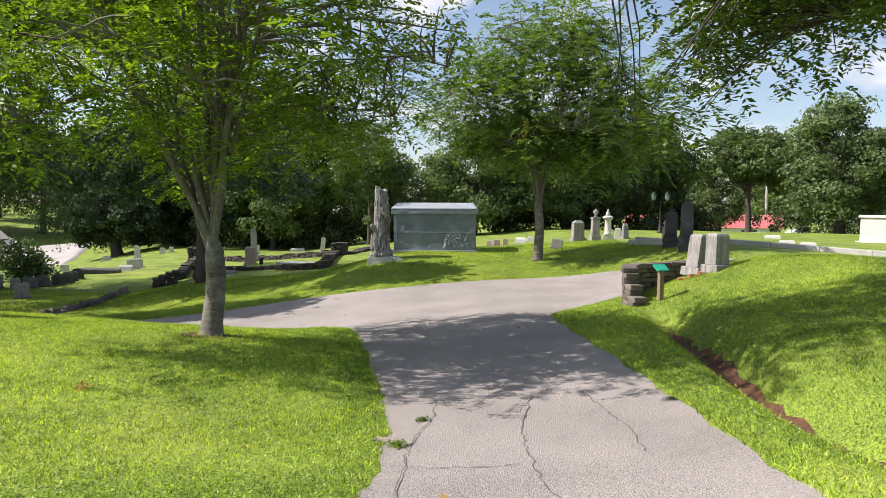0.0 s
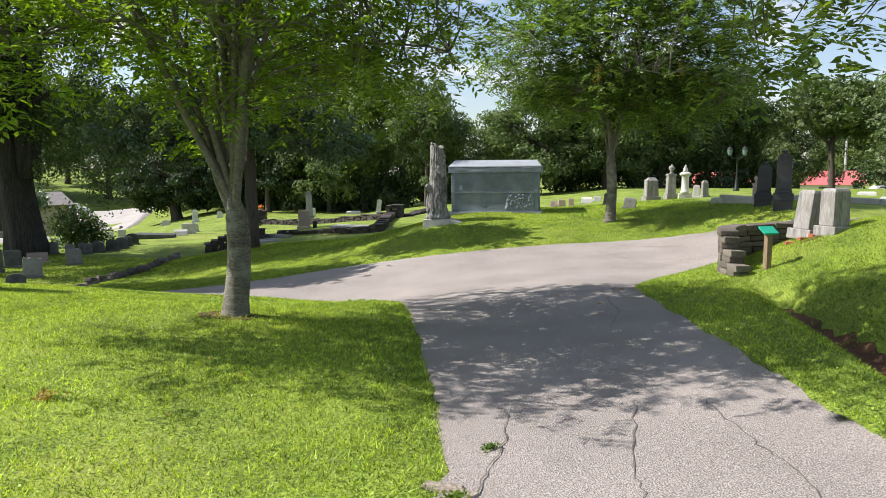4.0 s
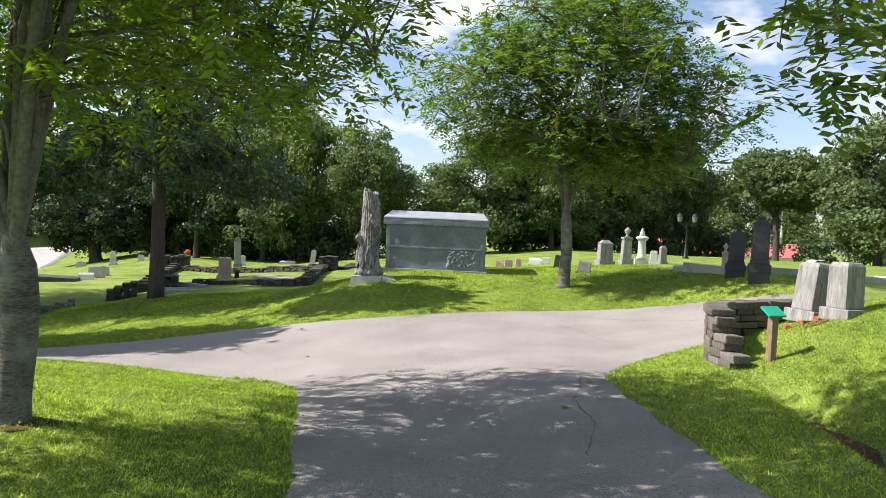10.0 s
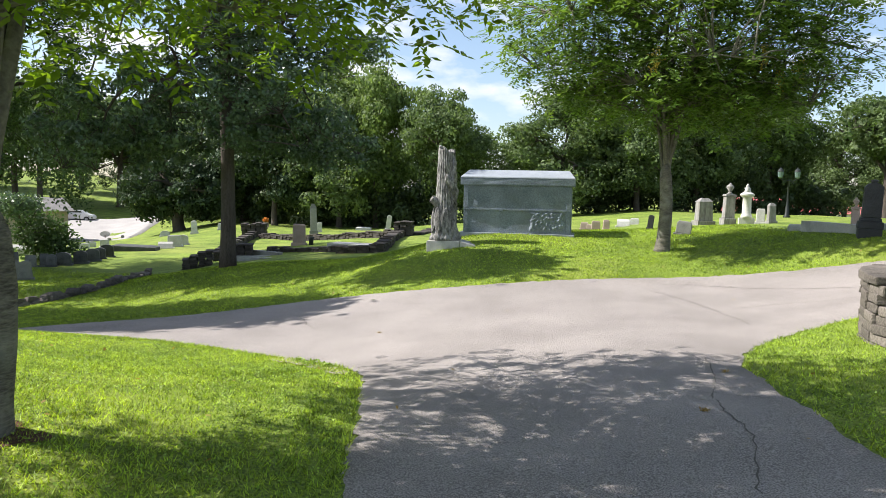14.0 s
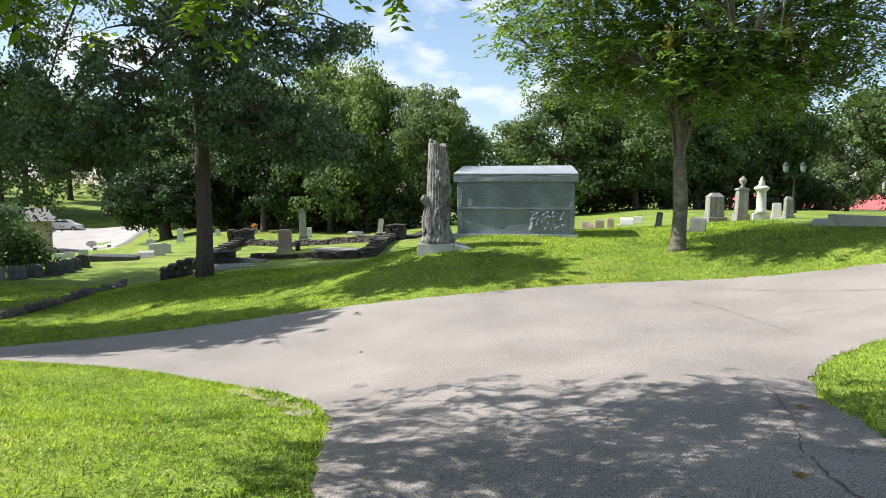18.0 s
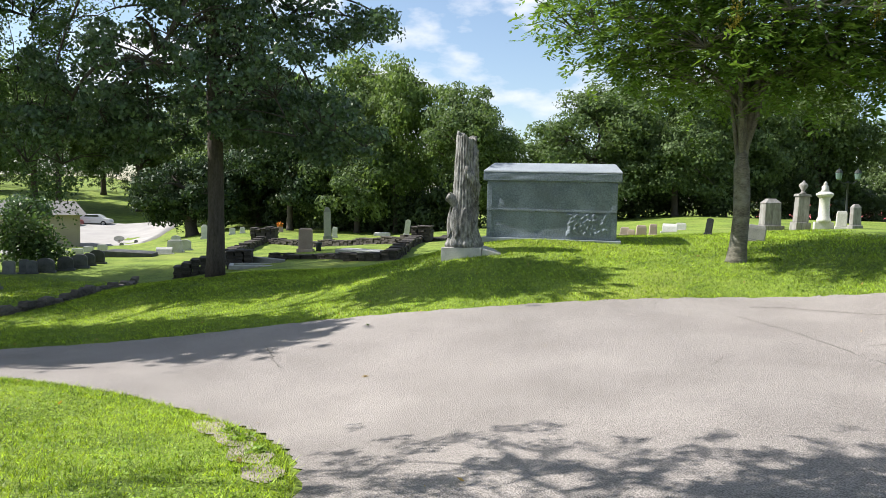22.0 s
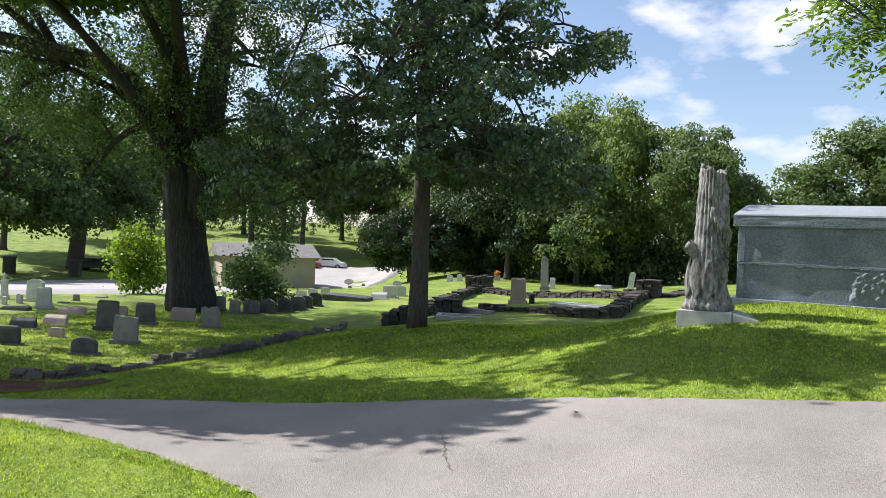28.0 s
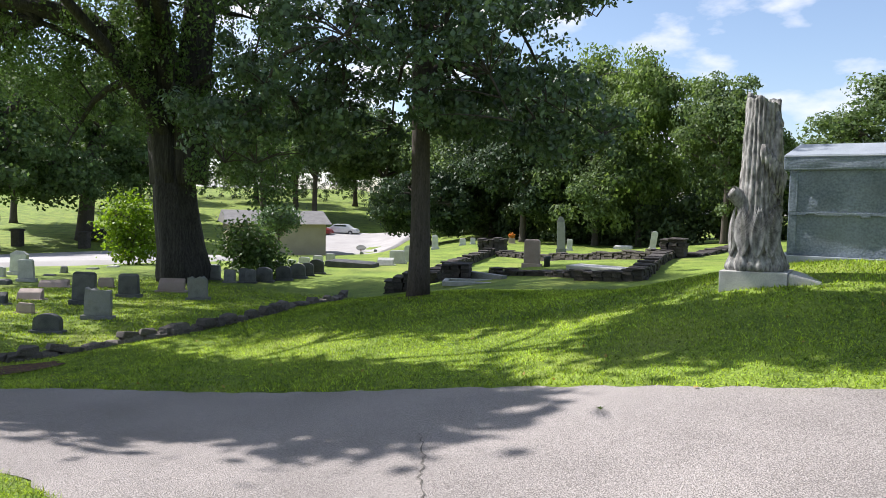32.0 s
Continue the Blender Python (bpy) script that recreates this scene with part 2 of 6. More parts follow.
black_iron = shade("black_iron", (0.012, 0.016, 0.014), (0.03, 0.036, 0.033), 4, 40, 0.5, 0.1)
red_roof = shade("red_metal_roof", (0.44, 0.10, 0.10), (0.54, 0.15, 0.14), 1, 20, 0.5, 0.05)
wall_cream = shade("cream_wall", (0.38, 0.32, 0.25), (0.48, 0.41, 0.33), 1, 20, 0.85, 0.1)
wall_white = shade("white_wall", (0.66, 0.65, 0.63), (0.76, 0.75, 0.73), 1, 20, 0.8, 0.1)
roof_grey = shade("grey_shingle", (0.14, 0.135, 0.13), (0.23, 0.22, 0.21), 2, 25, 0.9, 0.3)
window_dark = shade("dark_window", (0.015, 0.018, 0.02), (0.03, 0.035, 0.04), 1, 8, 0.12, 0.0, spec=0.6)
lot_mat = shade("car_park_asphalt", (0.30, 0.285, 0.275), (0.42, 0.40, 0.385), 0.5, 60, 0.9, 0.2)
car_dark = shade("dark_car_paint", (0.02, 0.022, 0.028), (0.035, 0.037, 0.042), 1, 8, 0.25, 0.0, spec=0.6)
car_white = shade("white_car_paint", (0.66, 0.66, 0.65), (0.74, 0.74, 0.73), 1, 8, 0.3, 0.0, spec=0.6)
car_red = shade("red_car_paint", (0.22, 0.02, 0.02), (0.30, 0.03, 0.03), 1, 8, 0.3, 0.0, spec=0.6)
rubber = shade("rubber", (0.015, 0.015, 0.015), (0.03, 0.03, 0.03), 4, 40, 0.9, 0.1)
flower_orange = shade("orange_flowers", (0.55, 0.16, 0.02), (0.75, 0.32, 0.05), 12, 50, 0.7, 0.2, per="island")


# ---- ground heights ----
# spot heights of the lawn and the drive: x, y, z
SPOTS = [
    (-0.1, 1.5, 0.17), (1.2, 3.0, 0.12), (0.1, 7.2, 0.03), (2.0, 9.6, 0.08), (-3.9, 13.8, -0.6), (1.5, 13.7, -0.14),
    (-3.9, 11.9, -0.68), (-2.5, 16.7, -0.22), (3.0, 16.6, 0.05), (-7.5, 15.6, -0.95), (-13.0, 15.2, -1.55),
    (-3.2, 5.8, 0.24), (-6.5, 6.0, 0.3), (-9.4, 9.0, 0.05), (-6.0, 0.0, 0.5), (2.6, 0.0, 0.42),
    (-2.5, 20.1, 0.28), (0.7, 21.9, 0.55), (-2.3, 22.0, 0.47), (-0.8, 24.5, 0.5), (2.8, 19.7, 0.42), (7.2, 18.0, 1.0), (5.2, 27.8, 0.79),
    (-10.3, 24.3, -0.88), (-15.4, 28.3, -1.75), (-22.5, 26.8, -1.7), (-11.1, 33.7, -0.84), (-7.6, 30.8, -0.72), (-5.2, 26.0, -0.5), (-4.4, 22.3, -0.06), (-3.9, 19.5, -0.12),
    (5.5, 11.3, 0.8), (4.3, 10.1, 0.25), (7.0, 5.0, 0.95), (9.5, 9.5, 1.15), (7.0, 0.0, 0.9), (-9.4, 49.0, -0.7), (5.5, 14.8, 0.33), (9.0, 14.0, 0.7), (4.3, 12.2, 0.18),
]


def base_height(x, y):
    return 0.18 + 0.1 * np.clip(x, -14, 7) - 0.033 * np.clip(y, -10, 14)


def spot_kernel(x, y, a, b):
    return 1.0 / np.sqrt((x - a) ** 2 + (y - b) ** 2 + 12.0)
S_ = np.array(SPOTS)
W_ = np.linalg.solve(spot_kernel(S_[:, None, 0], S_[:, None, 1], S_[None, :, 0], S_[None, :, 1]) + 0.004 * np.eye(len(S_)), S_[:, 2] - base_height(S_[:, 0], S_[:, 1]))


def spot_ground(x, y):
    x, y = np.asarray(x, float), np.asarray(y, float)
    z = base_height(x, y)
    for (a, b, _), w in zip(SPOTS, W_):
        z = z + w * spot_kernel(x, y, a, b)
    return z

DITCH = [(4.05, 9.6), (3.9, 7.6), (3.68, 5.6), (3.55, 3.5), (3.55, 1.5), (3.7, -1.0), (4.2, -8.0)]


def line_distance(x, y, line):
    best = np.full(np.shape(x), 1e9)
    for (ax, ay), (bx, by) in zip(line, line[1:]):
        dx, dy = bx - ax, by - ay
        t = np.clip(((x - ax) * dx + (y - ay) * dy) / (dx * dx + dy * dy), 0, 1)
        best = np.minimum(best, np.hypot(x - ax - t * dx, y - ay - t * dy))
    return best


def ground(x, y):
    x, y = np.asarray(x, float), np.asarray(y, float)
    z = spot_ground(x, y)
    d = line_distance(x, y, DITCH)
    z = z - 0.36 * np.exp(-((d / 0.33) ** 2)) * np.clip((10.4 - y) / 2.0, 0, 1)
    away = np.hypot(x + 1.4, y - 9.8)
    side = np.degrees(np.arctan2(-(x + 1.4), y - 9.8))
    left = np.clip((side - 27) / 8, 0, 1) * np.clip((100 - side) / 20, 0, 1)
    right = np.clip((-side - 8) / 10, 0, 1)
    z = z - left * (0.062 * np.clip(away - 33, 0, 42) - 0.075 * np.clip(away - 82, 0, 120))
    return z - right * 0.042 * np.clip(away - 50, 0, 90)



# ---- builders ----
def part(name, bm, material, parent=None, label="", smooth=False):
    me = bpy.data.meshes.new(name)
    bm.to_mesh(me)
    bm.free()
    return finish(name, me, material, parent, label, smooth)


def finish(name, me, material, parent=None, label="", smooth=False):
    me.materials.append(material)
    if smooth:
        me.polygons.foreach_set("use_smooth", np.ones(len(me.polygons), bool))
    ob = new(name, me)
    if parent:
        ob.parent = parent
    if label:
        ob["label"] = label
    return ob


def thing(name, label, category, m, group="", kind=""):
    ob = new(name)
    ob.empty_display_size = 0.2
    ob.matrix_world = m
    return tagged(ob, label, category, group, kind)


def quads(name, verts, faces_n, material, parent=None, label="", smooth=False):
    """A mesh of separate polygons: verts is (count * faces_n, 3)."""
    count = len(verts) // faces_n
    me = bpy.data.meshes.new(name)
    me.vertices.add(len(verts))
    me.vertices.foreach_set("co", np.asarray(verts, np.float32).ravel())
    me.loops.add(len(verts))
    me.loops.foreach_set("vertex_index", np.arange(len(verts), dtype=np.int32))
    me.polygons.add(count)
    me.polygons.foreach_set("loop_start", np.arange(count, dtype=np.int32) * faces_n)
    me.update(calc_edges=True)
    return finish(name, me, material, parent, label, smooth)


def box(bm, w, d, h, x=0, y=0, z=0, taper=1.0, bevel=0.01, rz=0.0, lean=(0, 0)):
    """A block on z with tapering and rounded edges, added to bm."""
    vs = []
    for k, s in ((0, 1.0), (1, taper)):
        for a, b in ((-1, -1), (1, -1), (1, 1), (-1, 1)):
            v = Vector((a * w / 2 * s + k * lean[0], b * d / 2 * s + k * lean[1], k * h))
            v.rotate(Euler((0, 0, rz)))
            vs.append(bm.verts.new((v.x + x, v.y + y, v.z + z)))
    fs = [bm.faces.new([vs[i] for i in f]) for f in ((3, 2, 1, 0), (4, 5, 6, 7), (0, 1, 5, 4), (1, 2, 6, 5), (2, 3, 7, 6), (3, 0, 4, 7))]
    if bevel:
        edges = {e for f in fs for e in f.edges}
        bmesh.ops.bevel(bm, geom=list(edges), offset=bevel, segments=2, affect="EDGES", profile=0.6)


def tube(bm, pts, radii, sides=10, flute=0.0, cap=True):
    """A tapered tube along pts, added to bm."""
    rings = []
    for i, (p, r) in enumerate(zip(pts, radii)):
        a, b = Vector(pts[max(i - 1, 0)]), Vector(pts[min(i + 1, len(pts) - 1)])
        way = (b - a).normalized()
        side = way.cross(Vector((0.31, 0.95, 0.05))).normalized()
        up = way.cross(side)
        ring = []
        for k in range(sides):
            t = 2 * math.pi * k / sides
            rr = r * (1 + flute * math.sin(3 * t + i * 0.4) + flute * 0.7 * math.sin(7 * t))
            ring.append(bm.verts.new(Vector(p) + (side * math.cos(t) + up * math.sin(t)) * rr))
        rings.append(ring)
    for r0, r1 in zip(rings, rings[1:]):
        for k in range(sides):
            bm.faces.new((r0[k], r0[(k + 1) % sides], r1[(k + 1) % sides], r1[k]))
    if cap:
        bm.faces.new(rings[0][::-1])
        bm.faces.new(rings[-1])


def lathe(bm, profile, sides=24, x=0, y=0, wave=0.0, lobes=8):
    rings = []
    for r, z in profile:
        rings.append([bm.verts.new((x + r * (1 + wave * math.cos(lobes * 2 * math.pi * k / sides)) * math.cos(2 * math.pi * k / sides), y + r * (1 + wave * math.cos(lobes * 2 * math.pi * k / sides)) * math.sin(2 * math.pi * k / sides), z)) for k in range(sides)])
    for r0, r1 in zip(rings, rings[1:]):
        for k in range(sides):
            bm.faces.new((r0[k], r0[(k + 1) % sides], r1[(k + 1) % sides], r1[k]))
    bm.faces.new(rings[0][::-1])
    bm.faces.new(rings[-1])


def roughen(bm, amount, scale, seed=0, keep_below=None):
    for v in bm.verts:
        if keep_below is not None and v.co.z < keep_below:
            continue
        d = noise.noise_vector(v.co * scale + Vector((seed * 7.1, seed * 3.3, seed)))
        v.co += d * amount


def gz(x, y):
    return float(ground(x, y))


def on_ground(x, y, rz=0.0, sink=0.02, rx=0.0, ry=0.0):
    return pose(x, y, gz(x, y) - sink, rx, ry, rz)


# ---- ground, drive ----
NEAR_EDGE = [(-0.35, -16.0), (-0.25, -5.0), (-0.13, 0.4), (-0.24, 2.3), (-0.62, 4.2), (-1.25, 7.1), (-1.85, 9.42), (-2.8, 10.98), (-4.12, 12.02), (-5.6, 12.55), (-8.0, 12.7), (-14.0, 12.2), (-34.0, 9.0)]
FAR_EDGE = [(-34.0, 12.4), (-14.0, 15.2), (-11.5, 15.5), (-8.8, 15.8), (-5.4, 16.25), (-1.6, 16.5), (1.4, 17.2), (3.2, 17.2), (5.0, 16.8), (6.5, 16.4), (10.0, 15.4), (26.0, 9.5)]
RIGHT_EDGE = [(26.0, 6.0), (10.0, 11.6), (6.0, 12.5), (4.4, 12.5), (3.4, 12.1), (2.6, 11.1), (2.1, 9.7), (2.08, 8.6), (2.2, 6.7), (2.5, 3.1), (2.55, 0.0), (2.6, -16.0)]


def smooth_line(pts, steps=6):
    out = []
    for i in range(len(pts) - 1):
        p = [np.array(pts[min(max(i + k, 0), len(pts) - 1)], float) for k in (-1, 0, 1, 2)]
        for s in range(steps):
            t = s / steps
            out.append(0.5 * (2 * p[1] + (p[2] - p[0]) * t + (2 * p[0] - 5 * p[1] + 4 * p[2] - p[3]) * t * t + (3 * p[1] - p[0] - 3 * p[2] + p[3]) * t ** 3))
    out.append(np.array(pts[-1], float))
    return out


OUTLINE = smooth_line(NEAR_EDGE) + smooth_line(FAR_EDGE) + smooth_line(RIGHT_EDGE)
EDGES = [smooth_line(NEAR_EDGE), smooth_line(FAR_EDGE), smooth_line(RIGHT_EDGE)]


def on_road(x, y):
    inside = np.zeros(np.shape(x), bool)
    for (ax, ay), (bx, by) in zip(OUTLINE, OUTLINE[1:] + OUTLINE[:1]):
        if ay != by:
            inside ^= ((ay > y) != (by > y)) & (x < (bx - ax) * (y - ay) / (by - ay) + ax)
    return inside


def road_distance(x, y):
    """Metres into the drive from its edge; negative on the grass."""
    d = np.minimum.reduce([line_distance(x, y, e) for e in EDGES])
    return np.where(on_road(x, y), d, -d)


def spaced(fine0, fine1, step, out0, out1):
    mid = list(np.arange(fine0, fine1 + step / 2, step))
    s, v, low, high = step, fine0, [], []
    while v > out0:
        s *= 1.22
        v -= s
        low.append(v)
    s, v = step, mid[-1]
    while v < out1:
        s *= 1.22
        v += s
        high.append(v)
    return np.array(low[::-1] + mid + high)


def sheet(name, xs, ys, height, material, keep=None, label="", category="", kind="structure"):
    gx, gy = np.meshgrid(xs, ys)
    gh = height(gx, gy)
    nx, ny = len(xs), len(ys)
    i = np.arange(nx * ny).reshape(ny, nx)
    f = np.stack([i[:-1, :-1], i[:-1, 1:], i[1:, 1:], i[1:, :-1]], -1).reshape(-1, 4)
    if keep is not None:
        k = keep(gx, gy).ravel()
        f = f[k[f].all(1)]
    me = bpy.data.meshes.new(name)
    me.from_pydata(np.stack([gx, gy, gh], -1).reshape(-1, 3).tolist(), [], f.tolist())
    me.update()
    ob = finish(name, me, material, smooth=True)
    return tagged(ob, label, category, kind=kind)


def lawn_height(x, y):
    z = ground(x, y)
    d = road_distance(x, y)
    return z - np.clip(d * 2.0, 0, 1) * 0.10 + np.clip(-d / 0.35, 0, 1) * 0.035 + 0.02 * np.sin(x * 1.3 + 0.7 * np.sin(y)) * np.sin(y * 1.1) * (d < -0.4)


tagged(sheet("ground", np.unique(np.concatenate([spaced(-32, 16, 0.25, -420, 420), np.arange(2.75, 4.8, 0.083)])), spaced(-14, 42, 0.25, -300, 420), lawn_height, lawn_mat), "mown sunlit lawn rolling between graves", "lawn", kind="structure")

# the drive: a fine sheet whose rim is drawn onto the outline
rx, ry = np.arange(-33.5, 25.5, 0.16), np.arange(-15.5, 18.5, 0.16)
gx, gy = np.meshgrid(rx, ry)
dist = road_distance(gx, gy)
e = 0.02
nxg = (road_distance(gx + e, gy) - dist) / e
nyg = (road_distance(gx, gy + e) - dist) / e
pull = np.where(dist < 0, -dist + 0.0, 0)
ragged = 0.035 * np.sin(gx * 9.1 + gy * 5.3) + 0.02 * np.sin(gx * 23 - gy * 17)
px, py = gx + nxg * (pull + ragged * (np.abs(dist) < 0.17)), gy + nyg * (pull + ragged * (np.abs(dist) < 0.17))
pz = ground(px, py) + 0.012 * np.clip(dist / 0.6, 0, 1)
keep = (dist > -0.15).ravel()
idx = np.arange(gx.size).reshape(gx.shape)
faces = np.stack([idx[:-1, :-1], idx[:-1, 1:], idx[1:, 1:], idx[1:, :-1]], -1).reshape(-1, 4)
faces = faces[keep[faces].all(1)]
used = np.unique(faces)
remap = np.full(gx.size, -1)
remap[used] = np.arange(len(used))
me = bpy.data.meshes.new("road")
me.from_pydata(np.stack([px, py, pz], -1).reshape(-1, 3)[used].tolist(), [], remap[faces].tolist())
me.update()
tagged(finish("road", me, asphalt_mat, smooth=True), "worn grey asphalt drive, cracked at the junction", "road", kind="structure")


# ---- trees ----
def leaf_cloud(rng, centres, per, spread, size, flat=0.6, up=0.5, wide=0.32):
    n = len(centres) * per
    p = np.repeat(centres, per, 0) + rng.normal(0, 1, (n, 3)) * np.array([spread, spread, spread * flat])
    d = rng.normal(0, 1, (n, 3))
    d[:, 2] -= 0.25
    d /= np.linalg.norm(d, axis=1)[:, None]
    nrm = rng.normal(0, 1, (n, 3)) + np.array([0, 0, up * 2])
    s = np.cross(d, nrm)
    s /= np.linalg.norm(s, axis=1)[:, None] + 1e-6
    ln = size * rng.uniform(0.65, 1.3, (n, 1))
    return np.stack([p, p + d * ln * 0.5 + s * ln * wide, p + d * ln, p + d * ln * 0.5 - s * ln * wide], 1).reshape(-1, 3)


def fronds(rng, roots, ways, length, pairs=5, leaflet=0.09, droop=0.35):
    """Feathered leaves: pairs of leaflets along a stalk, drooping to the tip."""
    out = []
    ways = ways / np.linalg.norm(ways, axis=1)[:, None]
    side = np.cross(ways, np.array([0, 0, 1.0]) + rng.normal(0, 0.22, ways.shape))
    side /= np.linalg.norm(side, axis=1)[:, None] + 1e-6
    ln = length * rng.uniform(0.7, 1.25, (len(roots), 1))
    for k in range(pairs):
        t = (k + 0.8) / pairs
        p = roots + ways * ln * t - np.array([0, 0, 1.0]) * ln * droop * t * t
        for sgn in (-1, 1):
            d = ways * 0.55 + side * sgn * 0.85 + rng.normal(0, 0.16, ways.shape) - np.array([0, 0, 0.14])
            d /= np.linalg.norm(d, axis=1)[:, None]
            s = np.cross(d, np.cross(ways, side) + rng.normal(0, 0.25, ways.shape))
            s /= np.linalg.norm(s, axis=1)[:, None] + 1e-6
            w = leaflet * rng.uniform(0.8, 1.25, (len(roots), 1))
            out.append(np.stack([p, p + d * w * 0.45 + s * w * 0.2, p + d * w, p + d * w * 0.45 - s * w * 0.2], 1))
    return np.concatenate(out).reshape(-1, 3)


def leaf_clump(rng, centres, per, radius, size, flat=0.75, up=0.45, wide=0.34, loose=0.5):
    """Leaves lying over small rounded clumps, each turned roughly outward from its clump."""
    n = len(centres) * per
    d = rng.normal(0, 1, (n, 3)) + np.array([0, 0, up])
    d /= np.linalg.norm(d, axis=1)[:, None]
    r = radius * np.repeat(rng.uniform(0.6, 1.4, len(centres)), per)[:, None]
    p = np.repeat(centres, per, 0) + d * r * rng.uniform(0.55, 1.12, (n, 1)) * np.array([1, 1, flat])
    nrm = d + rng.normal(0, loose, (n, 3))
    t = np.cross(nrm, rng.normal(0, 1, (n, 3))) - np.array([0, 0, 0.25])
    t /= np.linalg.norm(t, axis=1)[:, None] + 1e-6
    s = np.cross(t, nrm)
    s /= np.linalg.norm(s, axis=1)[:, None] + 1e-6
    ln = size * rng.uniform(0.6, 1.35, (n, 1))
    return np.stack([p - t * ln * 0.5, p + s * ln * wide, p + t * ln * 0.5, p - s * ln * wide], 1).reshape(-1, 3)


def shell_points(rng, blobs, count, inner=0.45):
    """Points in the outer part of a set of ellipsoids (x, y, z, rx, ry, rz)."""
    vol = np.array([b[3] * b[4] * b[5] for b in blobs]) ** 0.67
    pick = rng.choice(len(blobs), count, p=vol / vol.sum())
    d = rng.normal(0, 1, (count, 3))
    d /= np.linalg.norm(d, axis=1)[:, None]
    r = rng.uniform(inner ** 2, 1, (count, 1)) ** 0.5
    b = np.array(blobs)[pick]
    return b[:, :3] + d * r * b[:, 3:], d


def limb_path(rng, a, b, bow=0.15, n=6, sag=0.0):
    a, b = np.array(a, float), np.array(b, float)
    off = rng.normal(0, 1, 3) * np.linalg.norm(b - a) * bow * 0.5
    lift = np.linalg.norm(b - a) * bow
    return [tuple(a + (b - a) * t + off * math.sin(math.pi * t) + np.array([0, 0, (lift - sag) * math.sin(math.pi * t)])) for t in np.linspace(0, 1, n)]


def smooth_line3(pts):
    flat, high = smooth_line([p[:2] for p in pts], 4), smooth_line([(p[2], 0) for p in pts], 4)
    return [(a[0], a[1], b[0]) for a, b in zip(flat, high)]


def build_tree(name, label, x, y, trunk_h, radius, blobs, limbs, twigs, foliage, leaf_material, bark, seed, lean=(0, 0), category="tree", flare=1.5, sides=14, flute=0.05, limb_r=0.42, first=0.75, stems=(), steep=False):
    """A tree at x, y: trunk to trunk_h, limbs out to points of the crown (blobs, in metres from the foot), twigs, and leaves."""
    rng = np.random.default_rng(seed)
    m = pose(x, y, gz(x, y) - 0.06)
    root = thing(name, label, category, m)
    bm = bmesh.new()
    top = np.array([lean[0], lean[1], trunk_h])
    hs = [0, 0.06, 0.18, 0.4, 0.6, 0.8, 1.0]
    tube(bm, [tuple(top * h + np.array([math.sin(h * 5 + seed) * radius * 0.25, math.cos(h * 4 + seed) * radius * 0.2, 0])) for h in hs], [radius * f for f in ((flare, 1.2, 1.03, 0.96, 0.95, 0.9, 0.35) if steep else (flare, 1.2, 1.03, 0.96, 0.9, 0.86, 0.84))], sides, flute)
    for pts_, radii_ in stems:
        tube(bm, [tuple(p) for p in smooth_line3(pts_)], list(np.interp(np.linspace(0, 1, 4 * (len(pts_) - 1) + 1), np.linspace(0, 1, len(radii_)), radii_)), sides, flute)
    part("trunk", bm, bark, root, smooth=True)
    ends, _ = shell_points(rng, blobs, limbs, 0.55)
    ends = ends[np.argsort(np.hypot(ends[:, 0] - top[0], ends[:, 1] - top[1]) / np.maximum(ends[:, 2] - top[2] * first, 0.2), kind="stable")] if steep else ends
    bm = bmesh.new()
    paths = []
    mains = max(5, limbs // 4)
    for i in range(limbs):
        end = ends[i]
        r0 = radius * limb_r * rng.uniform(0.8, 1.15)
        if i < mains:
            start, r0 = top * (first + (1 - first) * (i + 1) / mains), r0 * 1.45
        else:
            spots = np.array([p for path in paths[:mains] for p in path[2:6]])
            start = spots[np.argmin(((spots - end) ** 2).sum(1) + (spots[:, 2] > end[2] - 0.2) * 2.0)]
        path = limb_path(rng, start, end, 0.14, 9)
        path = [path[0]] + [tuple(np.array(p) + rng.normal(0, 0.012, 3) * np.linalg.norm(end - start) ** 0.5) for p in path[1:]]
        paths.append(path)
        tube(bm, path, [(r0 * (1.2 * (1 - t) ** 3 + 0.7 * (1 - t)) + 0.007 if steep and i < mains else r0 * (1 - t) ** 0.75 + 0.008) for t in np.linspace(0, 1, len(path))], 8, 0.0, cap=False)
    pts = np.array([p for path in paths for p in path[2:]])
    centres, out = shell_points(rng, blobs, twigs, 0.35)
    for c in centres if name != "tree" or leaf_material not in (leaf_far, leaf_dark, leaf_tall) else centres[::4]:
        a = pts[np.argmin(((pts - c) ** 2).sum(1) + (pts[:, 2] > c[2]) * 0.6)]
        tube(bm, limb_path(rng, a, c, 0.08, 4), [0.022, 0.016, 0.011, 0.005], 4, 0.0, cap=False)
    part("branchwork", bm, bark_twig if bark is bark_pale else bark, root, smooth=True)
    kind, args = foliage
    corners = 4
    if kind in ("cloud", "clump"):
        verts = (leaf_cloud if kind == "cloud" else leaf_clump)(rng, centres, **args)
        if leaf_material in (leaf_far, leaf_dark, leaf_tall):
            verts, corners = verts.reshape(-1, 4, 3)[:, :3].reshape(-1, 3), 3
    else:
        each = args["each"]
        n = len(centres) * each
        d = rng.normal(0, 1, (n, 3)) * np.array([1, 1, 0.25]) + np.repeat(out, each, 0) * np.array([0.9, 0.9, 0.45])
        verts = fronds(rng, np.repeat(centres, each, 0) + rng.normal(0, args["spread"], (n, 3)), d, args["length"], args["pairs"], args["leaflet"], args["droop"])
    quads("crown", verts, corners, leaf_material, root)
    return root


